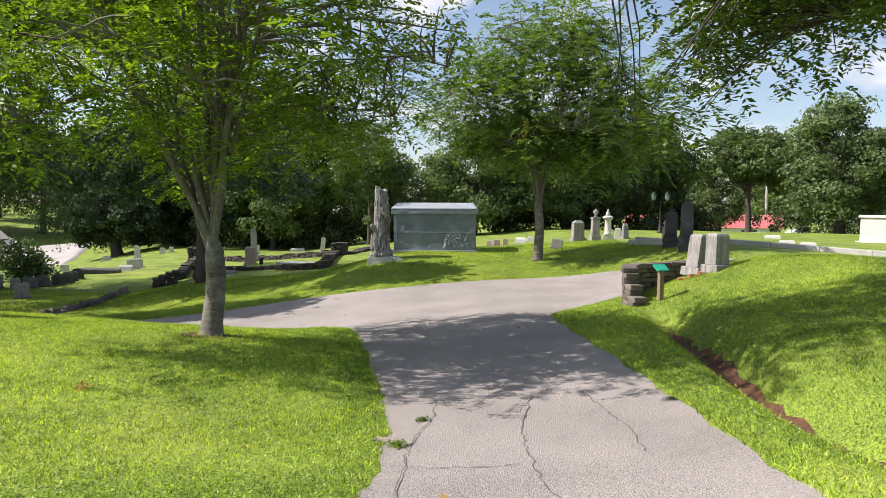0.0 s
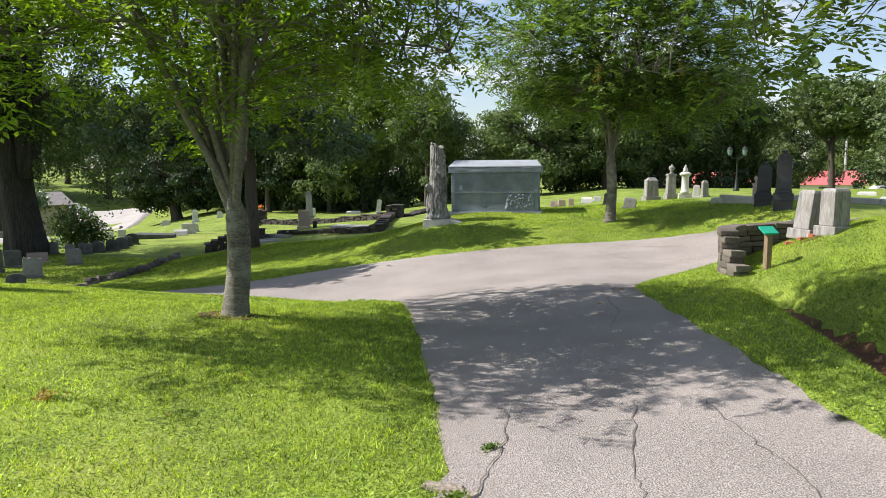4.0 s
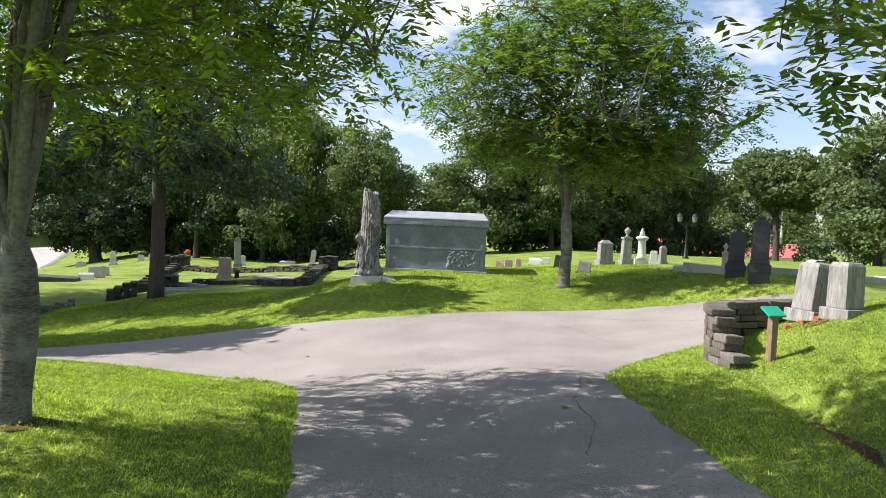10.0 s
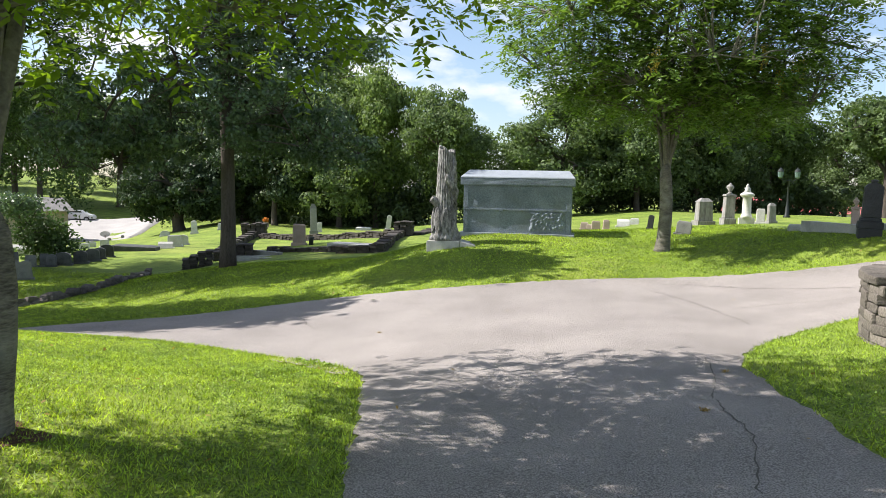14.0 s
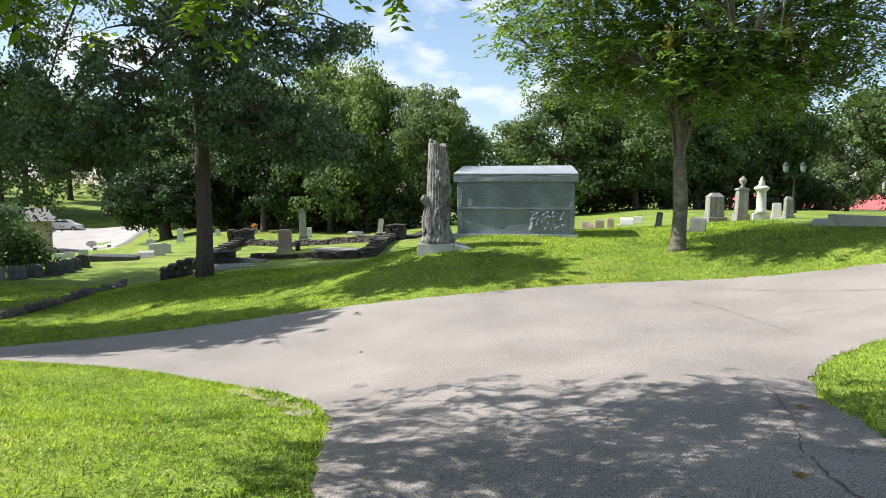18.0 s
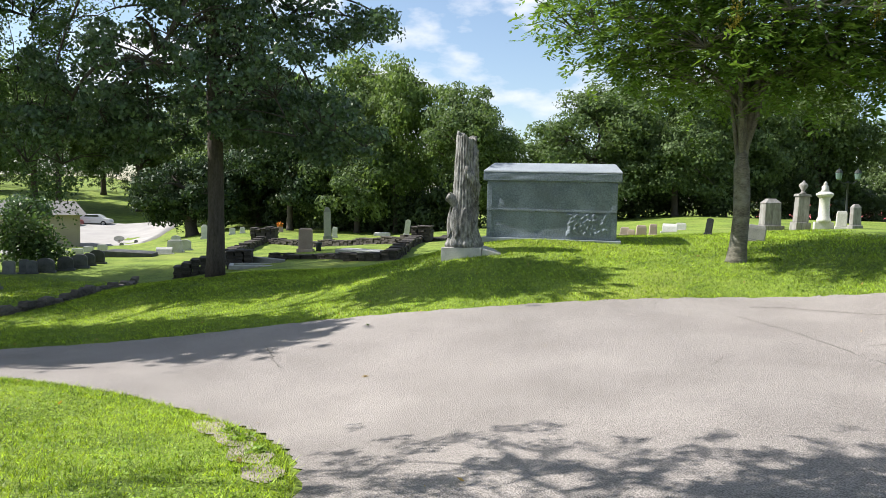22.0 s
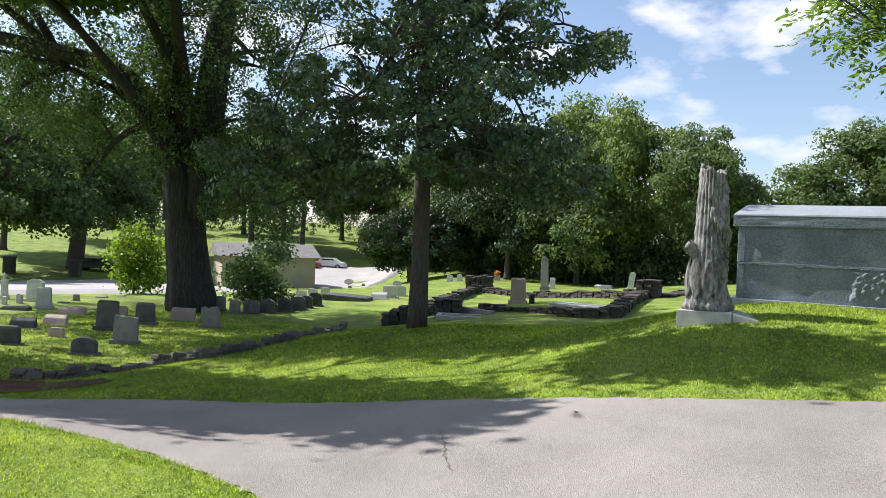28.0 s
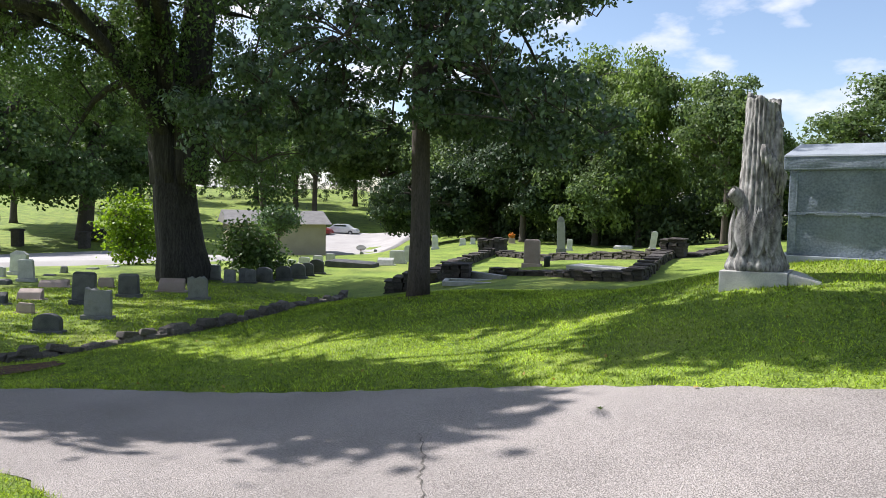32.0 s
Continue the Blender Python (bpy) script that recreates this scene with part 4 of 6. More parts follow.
# a dead limb down the side of the stump, and long drooping carved leaves below it
bm = bmesh.new()
tube(bm, [(0.17, -0.15, 1.60), (0.24, -0.16, 1.85), (0.255, -0.14, 2.15), (0.22, -0.08, 2.42)], [0.035, 0.055, 0.05, 0.03], 12, 0.16)
part("dead_limb", bm, limestone, stump, "carved dead limb along the trunk", True)
for k in range(7):
    bm = bmesh.new()
    a = -1.35 + 0.16 * k
    z = 1.98 - 0.05 * k
    for j in range(3):
        w_ = a + 0.05 * (j - 1)
        o = Vector((math.cos(w_), math.sin(w_), 0))
        sh = Vector((0.022 * (z - 0.8), 0, 0))
        tube(bm, [o * (stump_radius(z) + 0.03) + sh + Vector((0, 0, z)), o * (stump_radius(z) + 0.10) + sh + Vector((0, 0, z - 0.10)), o * (stump_radius(z) + 0.075) + sh + Vector((-0.01 * j, 0, z - 0.26 - 0.03 * k))], [0.012, 0.034, 0.008], 7)
    part("drooping_leaf", bm, limestone, stump, smooth=True)
for spray in range(6):
    bm = bmesh.new()
    a0 = -0.9 + 0.28 * spray + srng.uniform(-0.2, 0.2)
    z = 0.8 + 0.26 * spray
    for k in range(13):
        a = a0 + srng.uniform(-0.42, 0.42)
        zz = z + srng.uniform(-0.2, 0.22)
        out = Vector((math.cos(a), math.sin(a), 0))
        stone_leaf(bm, out * stump_radius(zz) + Vector((0.022 * (zz - 0.8), 0, zz)), out, srng.uniform(0.045, 0.085))
    part("ivy_spray", bm, limestone, stump)
for fx, lean in ((-1.95, -0.12), (-1.45, 0.05), (-1.0, 0.16), (-2.5, -0.2)):
    bm = bmesh.new()
    for k in range(18):
        t = k / 17
        z = 0.5 + 0.55 * t
        a = fx + lean * t * 2
        out = Vector((math.cos(a), math.sin(a), 0))
        side = Vector((-math.sin(a), math.cos(a), 0))
        c = out * (stump_radius(z) + 0.03 + 0.03 * math.sin(t * 3)) + Vector((0, 0, z))
        for sgn in (-1, 1):
            ln = 0.15 * math.sin(math.pi * (0.15 + 0.8 * t))
            tube(bm, [c, c + side * sgn * ln * 0.5 + Vector((0, 0, 0.05)) + out * 0.012, c + side * sgn * ln * 0.9 + Vector((0, 0, 0.115)) - out * 0.015], [0.013, 0.013, 0.004], 5)
    part("fern_frond", bm, limestone, stump)


# ---- marker post, retaining wall ----
sign = thing("marker_post", "low timber post with a sloping green marker plate", "signpost", on_ground(4.27, 10.07, 20, 0.03))
bm = bmesh.new()
box(bm, 0.095, 0.095, 0.72, bevel=0.008, lean=(0.01, 0))
part("post", bm, timber, sign)
bm = bmesh.new()
box(bm, 0.27, 0.2, 0.03, bevel=0.006)
bmesh.ops.transform(bm, matrix=pose(0, 0, 0.71, 32, 0, 0), verts=list(bm.verts))
part("plate", bm, green_paint, sign, "bright green plate")


# ---- gravestones ----
def headstone(style, x, y, w, h, material, rz=0.0, d=None, label="grey granite headstone on a low base", rx=0.0, ry=0.0, base=True, group=""):
    d = d or max(0.14, w * 0.28)
    st = thing("headstone", label, "gravestone", on_ground(x, y, rz, 0.05, rx, ry), group)
    z = 0.05
    if base:
        bm = bmesh.new()
        bh = h * 0.16
        box(bm, w * 1.22, d * 1.45, bh + 0.05, bevel=0.015)
        part("base", bm, material, st)
        z = bh + 0.05
    bm = bmesh.new()
    if style == "tablet":
        n = 9
        front = [(-w / 2, 0), (w / 2, 0)] + [(w / 2 * math.cos(t), (h - z) - w * 0.28 + w * 0.28 * math.sin(t)) for t in np.linspace(0, math.pi, n)]
        a = [bm.verts.new((px_, -d / 2, z + pz_)) for px_, pz_ in front]
        b = [bm.verts.new((px_, d / 2, z + pz_)) for px_, pz_ in front]
        bm.faces.new(a)
        bm.faces.new(b[::-1])
        for k in range(len(a)):
            bm.faces.new((a[k], b[k], b[(k + 1) % len(a)], a[(k + 1) % len(a)]))
        bmesh.ops.recalc_face_normals(bm, faces=list(bm.faces))
        bmesh.ops.bevel(bm, geom=[e for e in bm.edges if abs(e.verts[0].co.y - e.verts[1].co.y) < 1e-4], offset=0.012, segments=2, affect="EDGES")
        part("tablet", bm, material, st)
    elif style == "block":
        box(bm, w, d, h - z - 0.04, 0, 0, z, 0.96, 0.02)
        part("die", bm, material, st)
        bm = bmesh.new()
        box(bm, w * 0.96, d * 0.96, 0.06, 0, 0, h - 0.05, 0.8, 0.012)
        part("top", bm, material, st)
    elif style == "ragged":
        box(bm, w, d, h - z, 0, 0, z, 0.97, 0.02)
        bmesh.ops.subdivide_edges(bm, edges=[e for e in bm.edges if e.calc_length() > 0.1], cuts=5, use_grid_fill=True)
        for v in bm.verts:
            k = max(0.0, (v.co.z - h + 0.14) / 0.14)
            v.co.z -= k * 0.09 * (0.5 + noise.noise(Vector((v.co.x * 11, v.co.y * 4, x))))
            v.co += noise.noise_vector(v.co * 8 + Vector((x, y, 0))) * 0.018
        part("die", bm, material, st)
    elif style == "monument":
        box(bm, w * 1.32, d * 1.32, h * 0.12, 0, 0, z, 0.98, 0.015)
        part("step", bm, material, st)
        bm = bmesh.new()
        box(bm, w * 1.12, d * 1.12, h * 0.06, 0, 0, z + h * 0.12, 0.94, 0.012)
        part("moulding", bm, material, st)
        bm = bmesh.new()
        z2 = z + h * 0.18
        box(bm, w, d, (h - z2) * 0.78, 0, 0, z2, 0.95, 0.02)
        part("die", bm, material, st)
        bm = bmesh.new()
        z3 = z2 + (h - z2) * 0.78
        front = [(w * 0.475 * math.cos(q), (h - z3) * 0.62 * math.sin(q)) for q in np.linspace(0, math.pi, 9)]
        va = [bm.verts.new((px_, -d * 0.475, z3 - 0.004 + pz_)) for px_, pz_ in front]
        vb = [bm.verts.new((px_, d * 0.475, z3 - 0.004 + pz_)) for px_, pz_ in front]
        bm.faces.new(va)
        bm.faces.new(vb[::-1])
        for k in range(len(va)):
            bm.faces.new((va[k], vb[k], vb[(k + 1) % len(va)], va[(k + 1) % len(va)]))
        bmesh.ops.recalc_face_normals(bm, faces=list(bm.faces))
        part("rounded_head", bm, material, st)
        bm = bmesh.new()
        zt = z3 + (h - z3) * 0.58
        lathe(bm, [(w * 0.22, zt), (w * 0.12, zt + (h - zt) * 0.3), (w * 0.24, zt + (h - zt) * 0.55), (w * 0.2, zt + (h - zt) * 0.8), (0.02, h)], 12)
        part("finial", bm, material, st, smooth=True)
    elif style == "slant":
        vs = [bm.verts.new(p) for p in ((-w / 2, -d / 2, z), (w / 2, -d / 2, z), (w / 2, d / 2, z), (-w / 2, d / 2, z), (-w / 2, -d * 0.1, h * 0.75), (w / 2, -d * 0.1, h * 0.75), (w / 2, d / 2, h), (-w / 2, d / 2, h))]
        for f in ((3, 2, 1, 0), (4, 5, 6, 7), (0, 1, 5, 4), (1, 2, 6, 5), (2, 3, 7, 6), (3, 0, 4, 7)):
            bm.faces.new([vs[i] for i in f])
        bmesh.ops.bevel(bm, geom=list(bm.edges), offset=0.012, segments=2, affect="EDGES")
        part("die", bm, material, st)
    elif style == "pillar":
        box(bm, w, d, (h - z) * 0.82, 0, 0, z, 0.9, 0.02)
        part("shaft", bm, material, st)
        bm = bmesh.new()
        box(bm, w * 0.98, d * 0.98, h * 0.13, 0, 0, z + (h - z) * 0.82 - 0.005, 0.45, 0.01)
        part("pointed_top", bm, material, st)
    elif style == "urn":
        box(bm, w, d, (h - z) * 0.62, 0, 0, z, 0.92, 0.02)
        part("shaft", bm, material, st)
        z2 = z + (h - z) * 0.62
        bm = bmesh.new()
        box(bm, w * 1.12, d * 1.12, h * 0.05, 0, 0, z2, 0.9, 0.01)
        part("cornice", bm, material, st)
        bm = bmesh.new()
        u = h * 0.26
        lathe(bm, [(0.32 * w, z2 + h * 0.05), (0.16 * w, z2 + h * 0.05 + u * 0.15), (0.12 * w, z2 + h * 0.05 + u * 0.25), (0.36 * w, z2 + h * 0.05 + u * 0.6), (0.3 * w, z2 + h * 0.05 + u * 0.75), (0.12 * w, z2 + h * 0.05 + u * 0.88), (0.02, z2 + h * 0.05 + u)], 16)
        part("urn", bm, material, st, smooth=True)
    elif style == "statue":
        lathe(bm, [(w * 0.46, z), (w * 0.44, z + 0.06 * h), (w * 0.36, z + 0.1 * h), (w * 0.34, h * 0.66), (w * 0.42, h * 0.69)], 20)
        part("column", bm, material, st, smooth=True)
        bm = bmesh.new()
        lathe(bm, [(w * 0.42, h * 0.685), (w * 0.56, h * 0.73), (w * 0.56, h * 0.76), (w * 0.34, h * 0.80)], 20)
        part("capital", bm, material, st)
        bm = bmesh.new()
        lathe(bm, [(w * 0.3, h * 0.795), (w * 0.22, h * 0.86), (w * 0.24, h * 0.9), (w * 0.1, h * 0.93), (w * 0.12, h * 0.97), (0.01, h)], 12)
        roughen(bm, w * 0.08, 14.0, 3)
        part("finial", bm, material, st, smooth=True)
    elif style == "obelisk":
        box(bm, w, d, (h - z) * 0.88, 0, 0, z, 0.72, 0.012)
        part("shaft", bm, material, st)
        bm = bmesh.new()
        box(bm, w * 0.72, d * 0.72, (h - z) * 0.13, 0, 0, z + (h - z) * 0.88 - 0.004, 0.15, 0.008)
        part("point", bm, material, st)
    return st


# style, x, y, width, height, stone, label
GRAVES = [
    ("tablet", -16.07, 18.88, 0.57, 0.48, granite_dark, "rounded dark granite headstone"),
    ("ragged", -16.64, 20.45, 0.60, 0.82, granite_grey, "weathered grey headstone with a ragged top"),
    ("block", -19.26, 21.89, 0.60, 0.95, granite_dark, "tall dark granite headstone"),
    ("block", -19.89, 23.77, 0.60, 0.76, granite_dark, "dark polished granite headstone"),
    ("slant", -20.15, 25.53, 0.80, 0.52, stone_pink, "low pinkish slant-faced gravestone"),
    ("ragged", -17.77, 24.47, 0.56, 0.80, granite_grey, "rough grey granite headstone on a low base"),
    ("slant", -20.85, 20.40, 0.70, 0.42, granite_dark, "low dark slant-faced gravestone"),
    ("block", -18.38, 18.49, 0.55, 0.54, granite_dark, "square dark granite headstone"),
    ("slant", -21.13, 21.56, 0.70, 0.40, stone_pink, "low brown slant-faced gravestone"),
    ("block", -18.88, 20.08, 0.40, 0.32, stone_pink, "small brownish grave marker block"),
    ("low", -25.57, 23.09, 0.90, 0.22, granite_dark, "long low dark grave block"),
    ("slant", -23.62, 23.83, 0.90, 0.32, stone_pink, "wide low brown gravestone with a curved top"),
    ("block", -25.63, 24.15, 0.52, 0.82, stone_white, "tall pale grey headstone on a wide base"),
    ("pillar", -27.54, 25.02, 0.66, 0.98, stone_white, "white pedestal gravestone with a pointed top"),
    ("urn", -29.10, 24.80, 0.24, 1.10, stone_white, "slender white urn pillar gravestone"),
    ("block", -27.17, 23.63, 0.18, 0.38, stone_white, "small pale upright marker"),
    ("tablet", -27.27, 24.25, 0.20, 0.45, stone_white, "small white tablet gravestone"),
    ("block", -28.28, 23.68, 0.33, 0.31, granite_grey, "squat grey grave marker"),
    ("pillar", -27.20, 26.51, 0.24, 0.36, granite_grey, "small grey cross-shaped marker stump"),
    ("low", -26.74, 25.66, 0.43, 0.13, granite_grey, "low flat grave marker"),
    ("block", -22.52, 24.91, 0.48, 0.40, stone_pink, "brownish headstone behind a dark one"),
    ("low", -27.78, 28.10, 0.51, 0.12, granite_grey, "low flat grave marker"),
    ("low", -27.77, 29.03, 0.50, 0.14, stone_white, "low flat pale grave marker"),
    ("block", -21.71, 28.79, 0.44, 0.62, granite_grey, "grey headstone in a crowded row"),
    ("block", -20.70, 28.55, 0.42, 0.56, granite_grey, "grey headstone with a sunken panel in a row"),
    ("block", -20.30, 28.85, 0.34, 0.60, granite_dark, "narrow dark headstone in a row"),
    ("tablet", -20.07, 28.95, 0.36, 0.58, granite_dark, "dark rounded headstone in a row"),
    ("tablet", -19.95, 29.50, 0.62, 0.62, granite_dark, "broad dark rounded headstone in a row"),
    ("tablet", -19.62, 30.20, 0.55, 0.62, granite_dark, "dark rounded headstone in a row"),
    ("tablet", -19.55, 30.90, 0.58, 0.64, granite_dark, "dark rounded headstone in a row"),
    ("tablet", -19.70, 31.60, 0.50, 0.60, granite_dark, "dark rounded headstone in a row"),
    ("tablet", -19.80, 32.30, 0.58, 0.66, granite_dark, "dark rounded headstone in a row"),
    ("block", -22.9, 29.6, 0.44, 0.50, stone_white, "pale headstone behind the dark row"),
    ("block", -22.5, 31.0, 0.46, 0.52, stone_white, "pale headstone behind the dark row"),
    ("low", -20.2, 35.2, 2.2, 0.34, granite_dark, "long low dark plot kerb beyond the row"),
    ("block", -23.74, 31.93, 0.48, 0.39, stone_white, "pale low headstone"),
    ("block", -23.30, 33.07, 0.59, 0.74, stone_white, "tall pale rectangular headstone"),
    ("block", -23.83, 30.89, 0.32, 0.33, stone_white, "small pale headstone"),
    ("block", -23.55, 34.26, 0.51, 0.26, stone_white, "low pale headstone behind the row"),
    ("block", -23.76, 35.36, 0.43, 0.26, stone_white, "low pale headstone behind the row"),
    ("block", -23.45, 35.89, 0.53, 0.37, stone_white, "pale headstone behind the row"),
    ("block", -25.37, 39.25, 0.54, 0.39, stone_white, "pale headstone behind the row"),
    ("block", -24.31, 38.95, 0.48, 0.50, stone_white, "pale headstone behind the row"),
    ("tablet", -41.84, 66.10, 0.35, 0.49, granite_grey, "small grey tablet gravestone"),
    ("tablet", -42.69, 69.63, 0.31, 0.63, granite_grey, "small grey tablet gravestone"),
    ("slant", -19.25, 36.40, 0.51, 0.33, stone_white, "pale slant-faced gravestone"),
    ("block", -19.34, 37.49, 0.48, 0.52, stone_white, "pale gravestone in a family cluster"),
    ("tablet", -20.02, 39.59, 0.41, 0.50, stone_white, "pale scrolled gravestone in a family cluster"),
    ("tablet", -31.51, 58.03, 0.73, 0.54, stone_white, "pale gravestone"),
    ("pillar", -26.76, 53.92, 0.48, 1.13, stone_white, "pale weathered pillar gravestone"),
    ("block", -25.17, 55.03, 0.44, 0.57, stone_white, "small pale headstone"),
    ("block", -24.58, 55.47, 0.37, 0.53, stone_white, "small pale headstone"),
    ("block", -21.91, 52.59, 0.41, 0.52, stone_white, "small pale headstone"),
    ("block", -22.77, 56.17, 0.44, 0.48, granite_grey, "small grey headstone"),
    ("block", -23.00, 58.67, 0.50, 0.50, stone_pink, "small headstone with an orange bouquet on top"),
    ("block", -11.02, 33.23, 0.57, 1.05, stone_pink, "pinkish granite headstone inside the walled plot"),
    ("pillar", -15.18, 47.69, 0.46, 2.21, granite_grey, "tall slender shaft monument inside the walled plot"),
    ("block", -16.43, 52.56, 0.35, 0.78, stone_white, "pale headstone"),
    ("tablet", -9.96, 46.39, 0.31, 1.06, stone_white, "leaning white marble tablet"),
    ("low", -14.22, 56.83, 1.22, 0.34, stone_white, "low pale bench-like gravestone"),
    ("tablet", -17.70, 73.62, 0.32, 0.80, granite_grey, "distant grey tablet"),
    ("pillar", 5.18, 27.33, 0.50, 0.98, marble_old, "weathered marble pillar stone with a pointed top"),
    ("urn", 5.81, 26.73, 0.34, 1.41, marble_old, "weathered pillar stone topped by an urn"),
    ("statue", 6.30, 26.39, 0.39, 1.35, stone_white, "white column monument with a small carved figure on top"),
    ("block", 6.66, 26.15, 0.26, 0.54, stone_white, "small pale headstone"),
    ("pillar", 6.94, 25.97, 0.24, 0.73, marble_old, "weathered marble pillar stone"),
    ("low", 6.34, 21.70, 0.41, 0.22, stone_white, "low pale corner block"),
    ("monument", 6.69, 18.33, 0.36, 1.28, granite_dark, "dark polished granite pillar monument"),
    ("monument", 6.93, 17.45, 0.37, 1.62, granite_dark, "tall dark polished granite pillar monument"),
    ("urn", 6.80, 19.30, 0.18, 0.84, stone_pink, "slender pinkish urn pillar"),
    ("block", 3.68, 22.51, 0.41, 0.45, granite_grey, "squat weathered grey stone, leaning"),
    ("tablet", 3.20, 25.54, 0.17, 0.53, granite_dark, "small dark leaning stone"),
    ("block", 1.51, 32.5, 0.34, 0.36, stone_pink, "small pinkish headstone below the mound"),
    ("block", 1.67, 27.6, 0.30, 0.40, stone_pink, "square pinkish granite headstone"),
    ("slant", 3.02, 32.0, 0.50, 0.40, stone_white, "pale tilted headstone in the hollow"),
    ("block", 3.74, 34.5, 0.40, 0.34, stone_white, "low pale headstone in the hollow"),
    ("block", 1.65, 31.19, 0.26, 0.28, stone_pink, "small pinkish headstone"),
    ("block", 2.07, 28.23, 0.23, 0.42, stone_pink, "pinkish headstone"),
    ("low", 3.45, 34.74, 0.38, 0.21, stone_white, "low pale slanting stone"),
    ("low", 29.31, 70.49, 1.61, 0.44, stone_white, "low white ledger stone"),
    ("low", 16.81, 35.37, 0.85, 0.26, stone_white, "low white ledger stone"),
    ("low", 14.09, 27.23, 0.67, 0.21, stone_white, "low white ledger stone"),
    ("low", 14.01, 25.11, 0.62, 0.19, stone_white, "low white ledger stone"),
]
grave_rng = random.Random(5)
for style, x, y, w, h, stone, label in GRAVES:
    facing = math.degrees(math.atan2(-(x + 0.5), y - 6.0)) * 0.6 + grave_rng.uniform(-6, 6)
    tip = grave_rng.uniform(-2.5, 2.5)
    deep = None
    if stone in (marble_old, granite_dark) and x > 3:
        facing, deep = (14 if stone is marble_old else -16), w * 0.7
    if "leaning" in label:
        tip = 7
    if len(label.split()) < 4:
        label += " standing in the grass"
    if stone is granite_dark and x < -12:
        stone = granite_slate
    if "cluster" in label or y > 36 and -20 < x < -19:
        w, h = w * 1.45, h * 1.3
    stack_base = style not in ("low",)
    headstone("block" if style == "low" else style, x, y, w, h, stone, facing, deep if style != "low" else max(0.3, w * 0.45), label, 0, tip, base=stack_base, group="gravestones")

# pair of leaning pedestals on the bank
headstone("block", 5.50, 11.78, 0.38, 0.92, marble_old, 25, 0.38, "tilted weathered marble pedestal, its base lifted at one side", 2, 7)
headstone("block", 5.72, 11.15, 0.35, 0.84, marble_old, 21, 0.35, "weathered marble pedestal on a square base", 0, 1)
brick_red = shade("red_brick", (0.30, 0.085, 0.045), (0.45, 0.16, 0.09), 6, 40, 0.9, 0.4)
for k, (bx_, by_, rz_) in enumerate(((5.32, 11.42, 15), (5.12, 11.46, -10), (5.48, 11.36, 30))):
    br = thing("brick", "broken red brick wedged under the tilted pedestal", "brick", pose(bx_, by_, gz(bx_, by_) + 0.0, 4 * k - 4, 3, rz_))
    bm = bmesh.new()
    box(bm, 0.2, 0.1, 0.07, bevel=0.008)
    roughen(bm, 0.012, 12.0, k)
    part("brick_body", bm, brick_red, br)


# ---- retaining wall of stepped blocks ----
def uneven_block(w, d, h, seed, bulge=0.012):
    bm = bmesh.new()
    box(bm, w, d, h, bevel=0.016)
    for v in bm.verts:
        v.co += noise.noise_vector(v.co * 9 + Vector((seed * 3.7, seed, 0))) * bulge
    me = bpy.data.meshes.new("block")
    bm.to_mesh(me)
    bm.free()
    me.materials.append(block_mat)
    return me


WALL_LINE = [(3.86, 9.95), (3.8, 10.7), (3.98, 11.4), (4.35, 11.95), (5.1, 12.25), (6.1, 12.35), (7.4, 12.1), (8.8, 11.7)]
wall = thing("retaining_wall", "curved retaining wall of dark weathered stone blocks, stepped at its end", "wall", pose(0, 0, 0), kind="structure")
shapes = [uneven_block(0.34, 0.26, 0.104, s, 0.02) for s in range(6)]
caps = [uneven_block(0.37, 0.32, 0.10, s + 20, 0.02) for s in range(4)]
walk_line = smooth_line(WALL_LINE, 12)
gaps = [0.0]
for a, b in zip(walk_line, walk_line[1:]):
    gaps.append(gaps[-1] + float(np.hypot(*(b - a))))


def along(s):
    i = min(max(int(np.searchsorted(gaps, s)) - 1, 0), len(walk_line) - 2)
    t = (s - gaps[i]) / max(gaps[i + 1] - gaps[i], 1e-6)
    p = walk_line[i] + (walk_line[i + 1] - walk_line[i]) * t
    d = walk_line[i + 1] - walk_line[i]
    return p, math.degrees(math.atan2(d[1], d[0]))


brng = random.Random(9)
wall_top = 0.93
for course in range(9):
    z = wall_top - 0.10 - (course + 1) * 0.108
    s = (0.18 if course % 2 else 0.0) + max(0.0, 0.66 - 0.13 * course)
    while s < gaps[-1]:
        p, ang = along(s)
        rise = 0.04 * max(0.0, s - 2.5)
        if z + rise + 0.12 > gz(*p) - 0.22 or s < 2.2:
            ob = new("block", shapes[brng.randrange(6)])
            ob.parent = wall
            ob.matrix_world = pose(p[0] + brng.uniform(-0.015, 0.015), p[1], z + rise, brng.uniform(-2, 2), brng.uniform(-2, 2), ang + brng.uniform(-4, 4))
        s += 0.35
s = 0.75
while s < gaps[-1]:
    p, ang = along(s)
    ob = new("cap_block", caps[brng.randrange(4)])
    ob.parent = wall
    ob.matrix_world = pose(p[0], p[1], wall_top - 0.10 + 0.04 * max(0.0, s - 2.5), brng.uniform(-1.5, 1.5), brng.uniform(-1.5, 1.5), ang + brng.uniform(-3, 3))
    s += 0.38

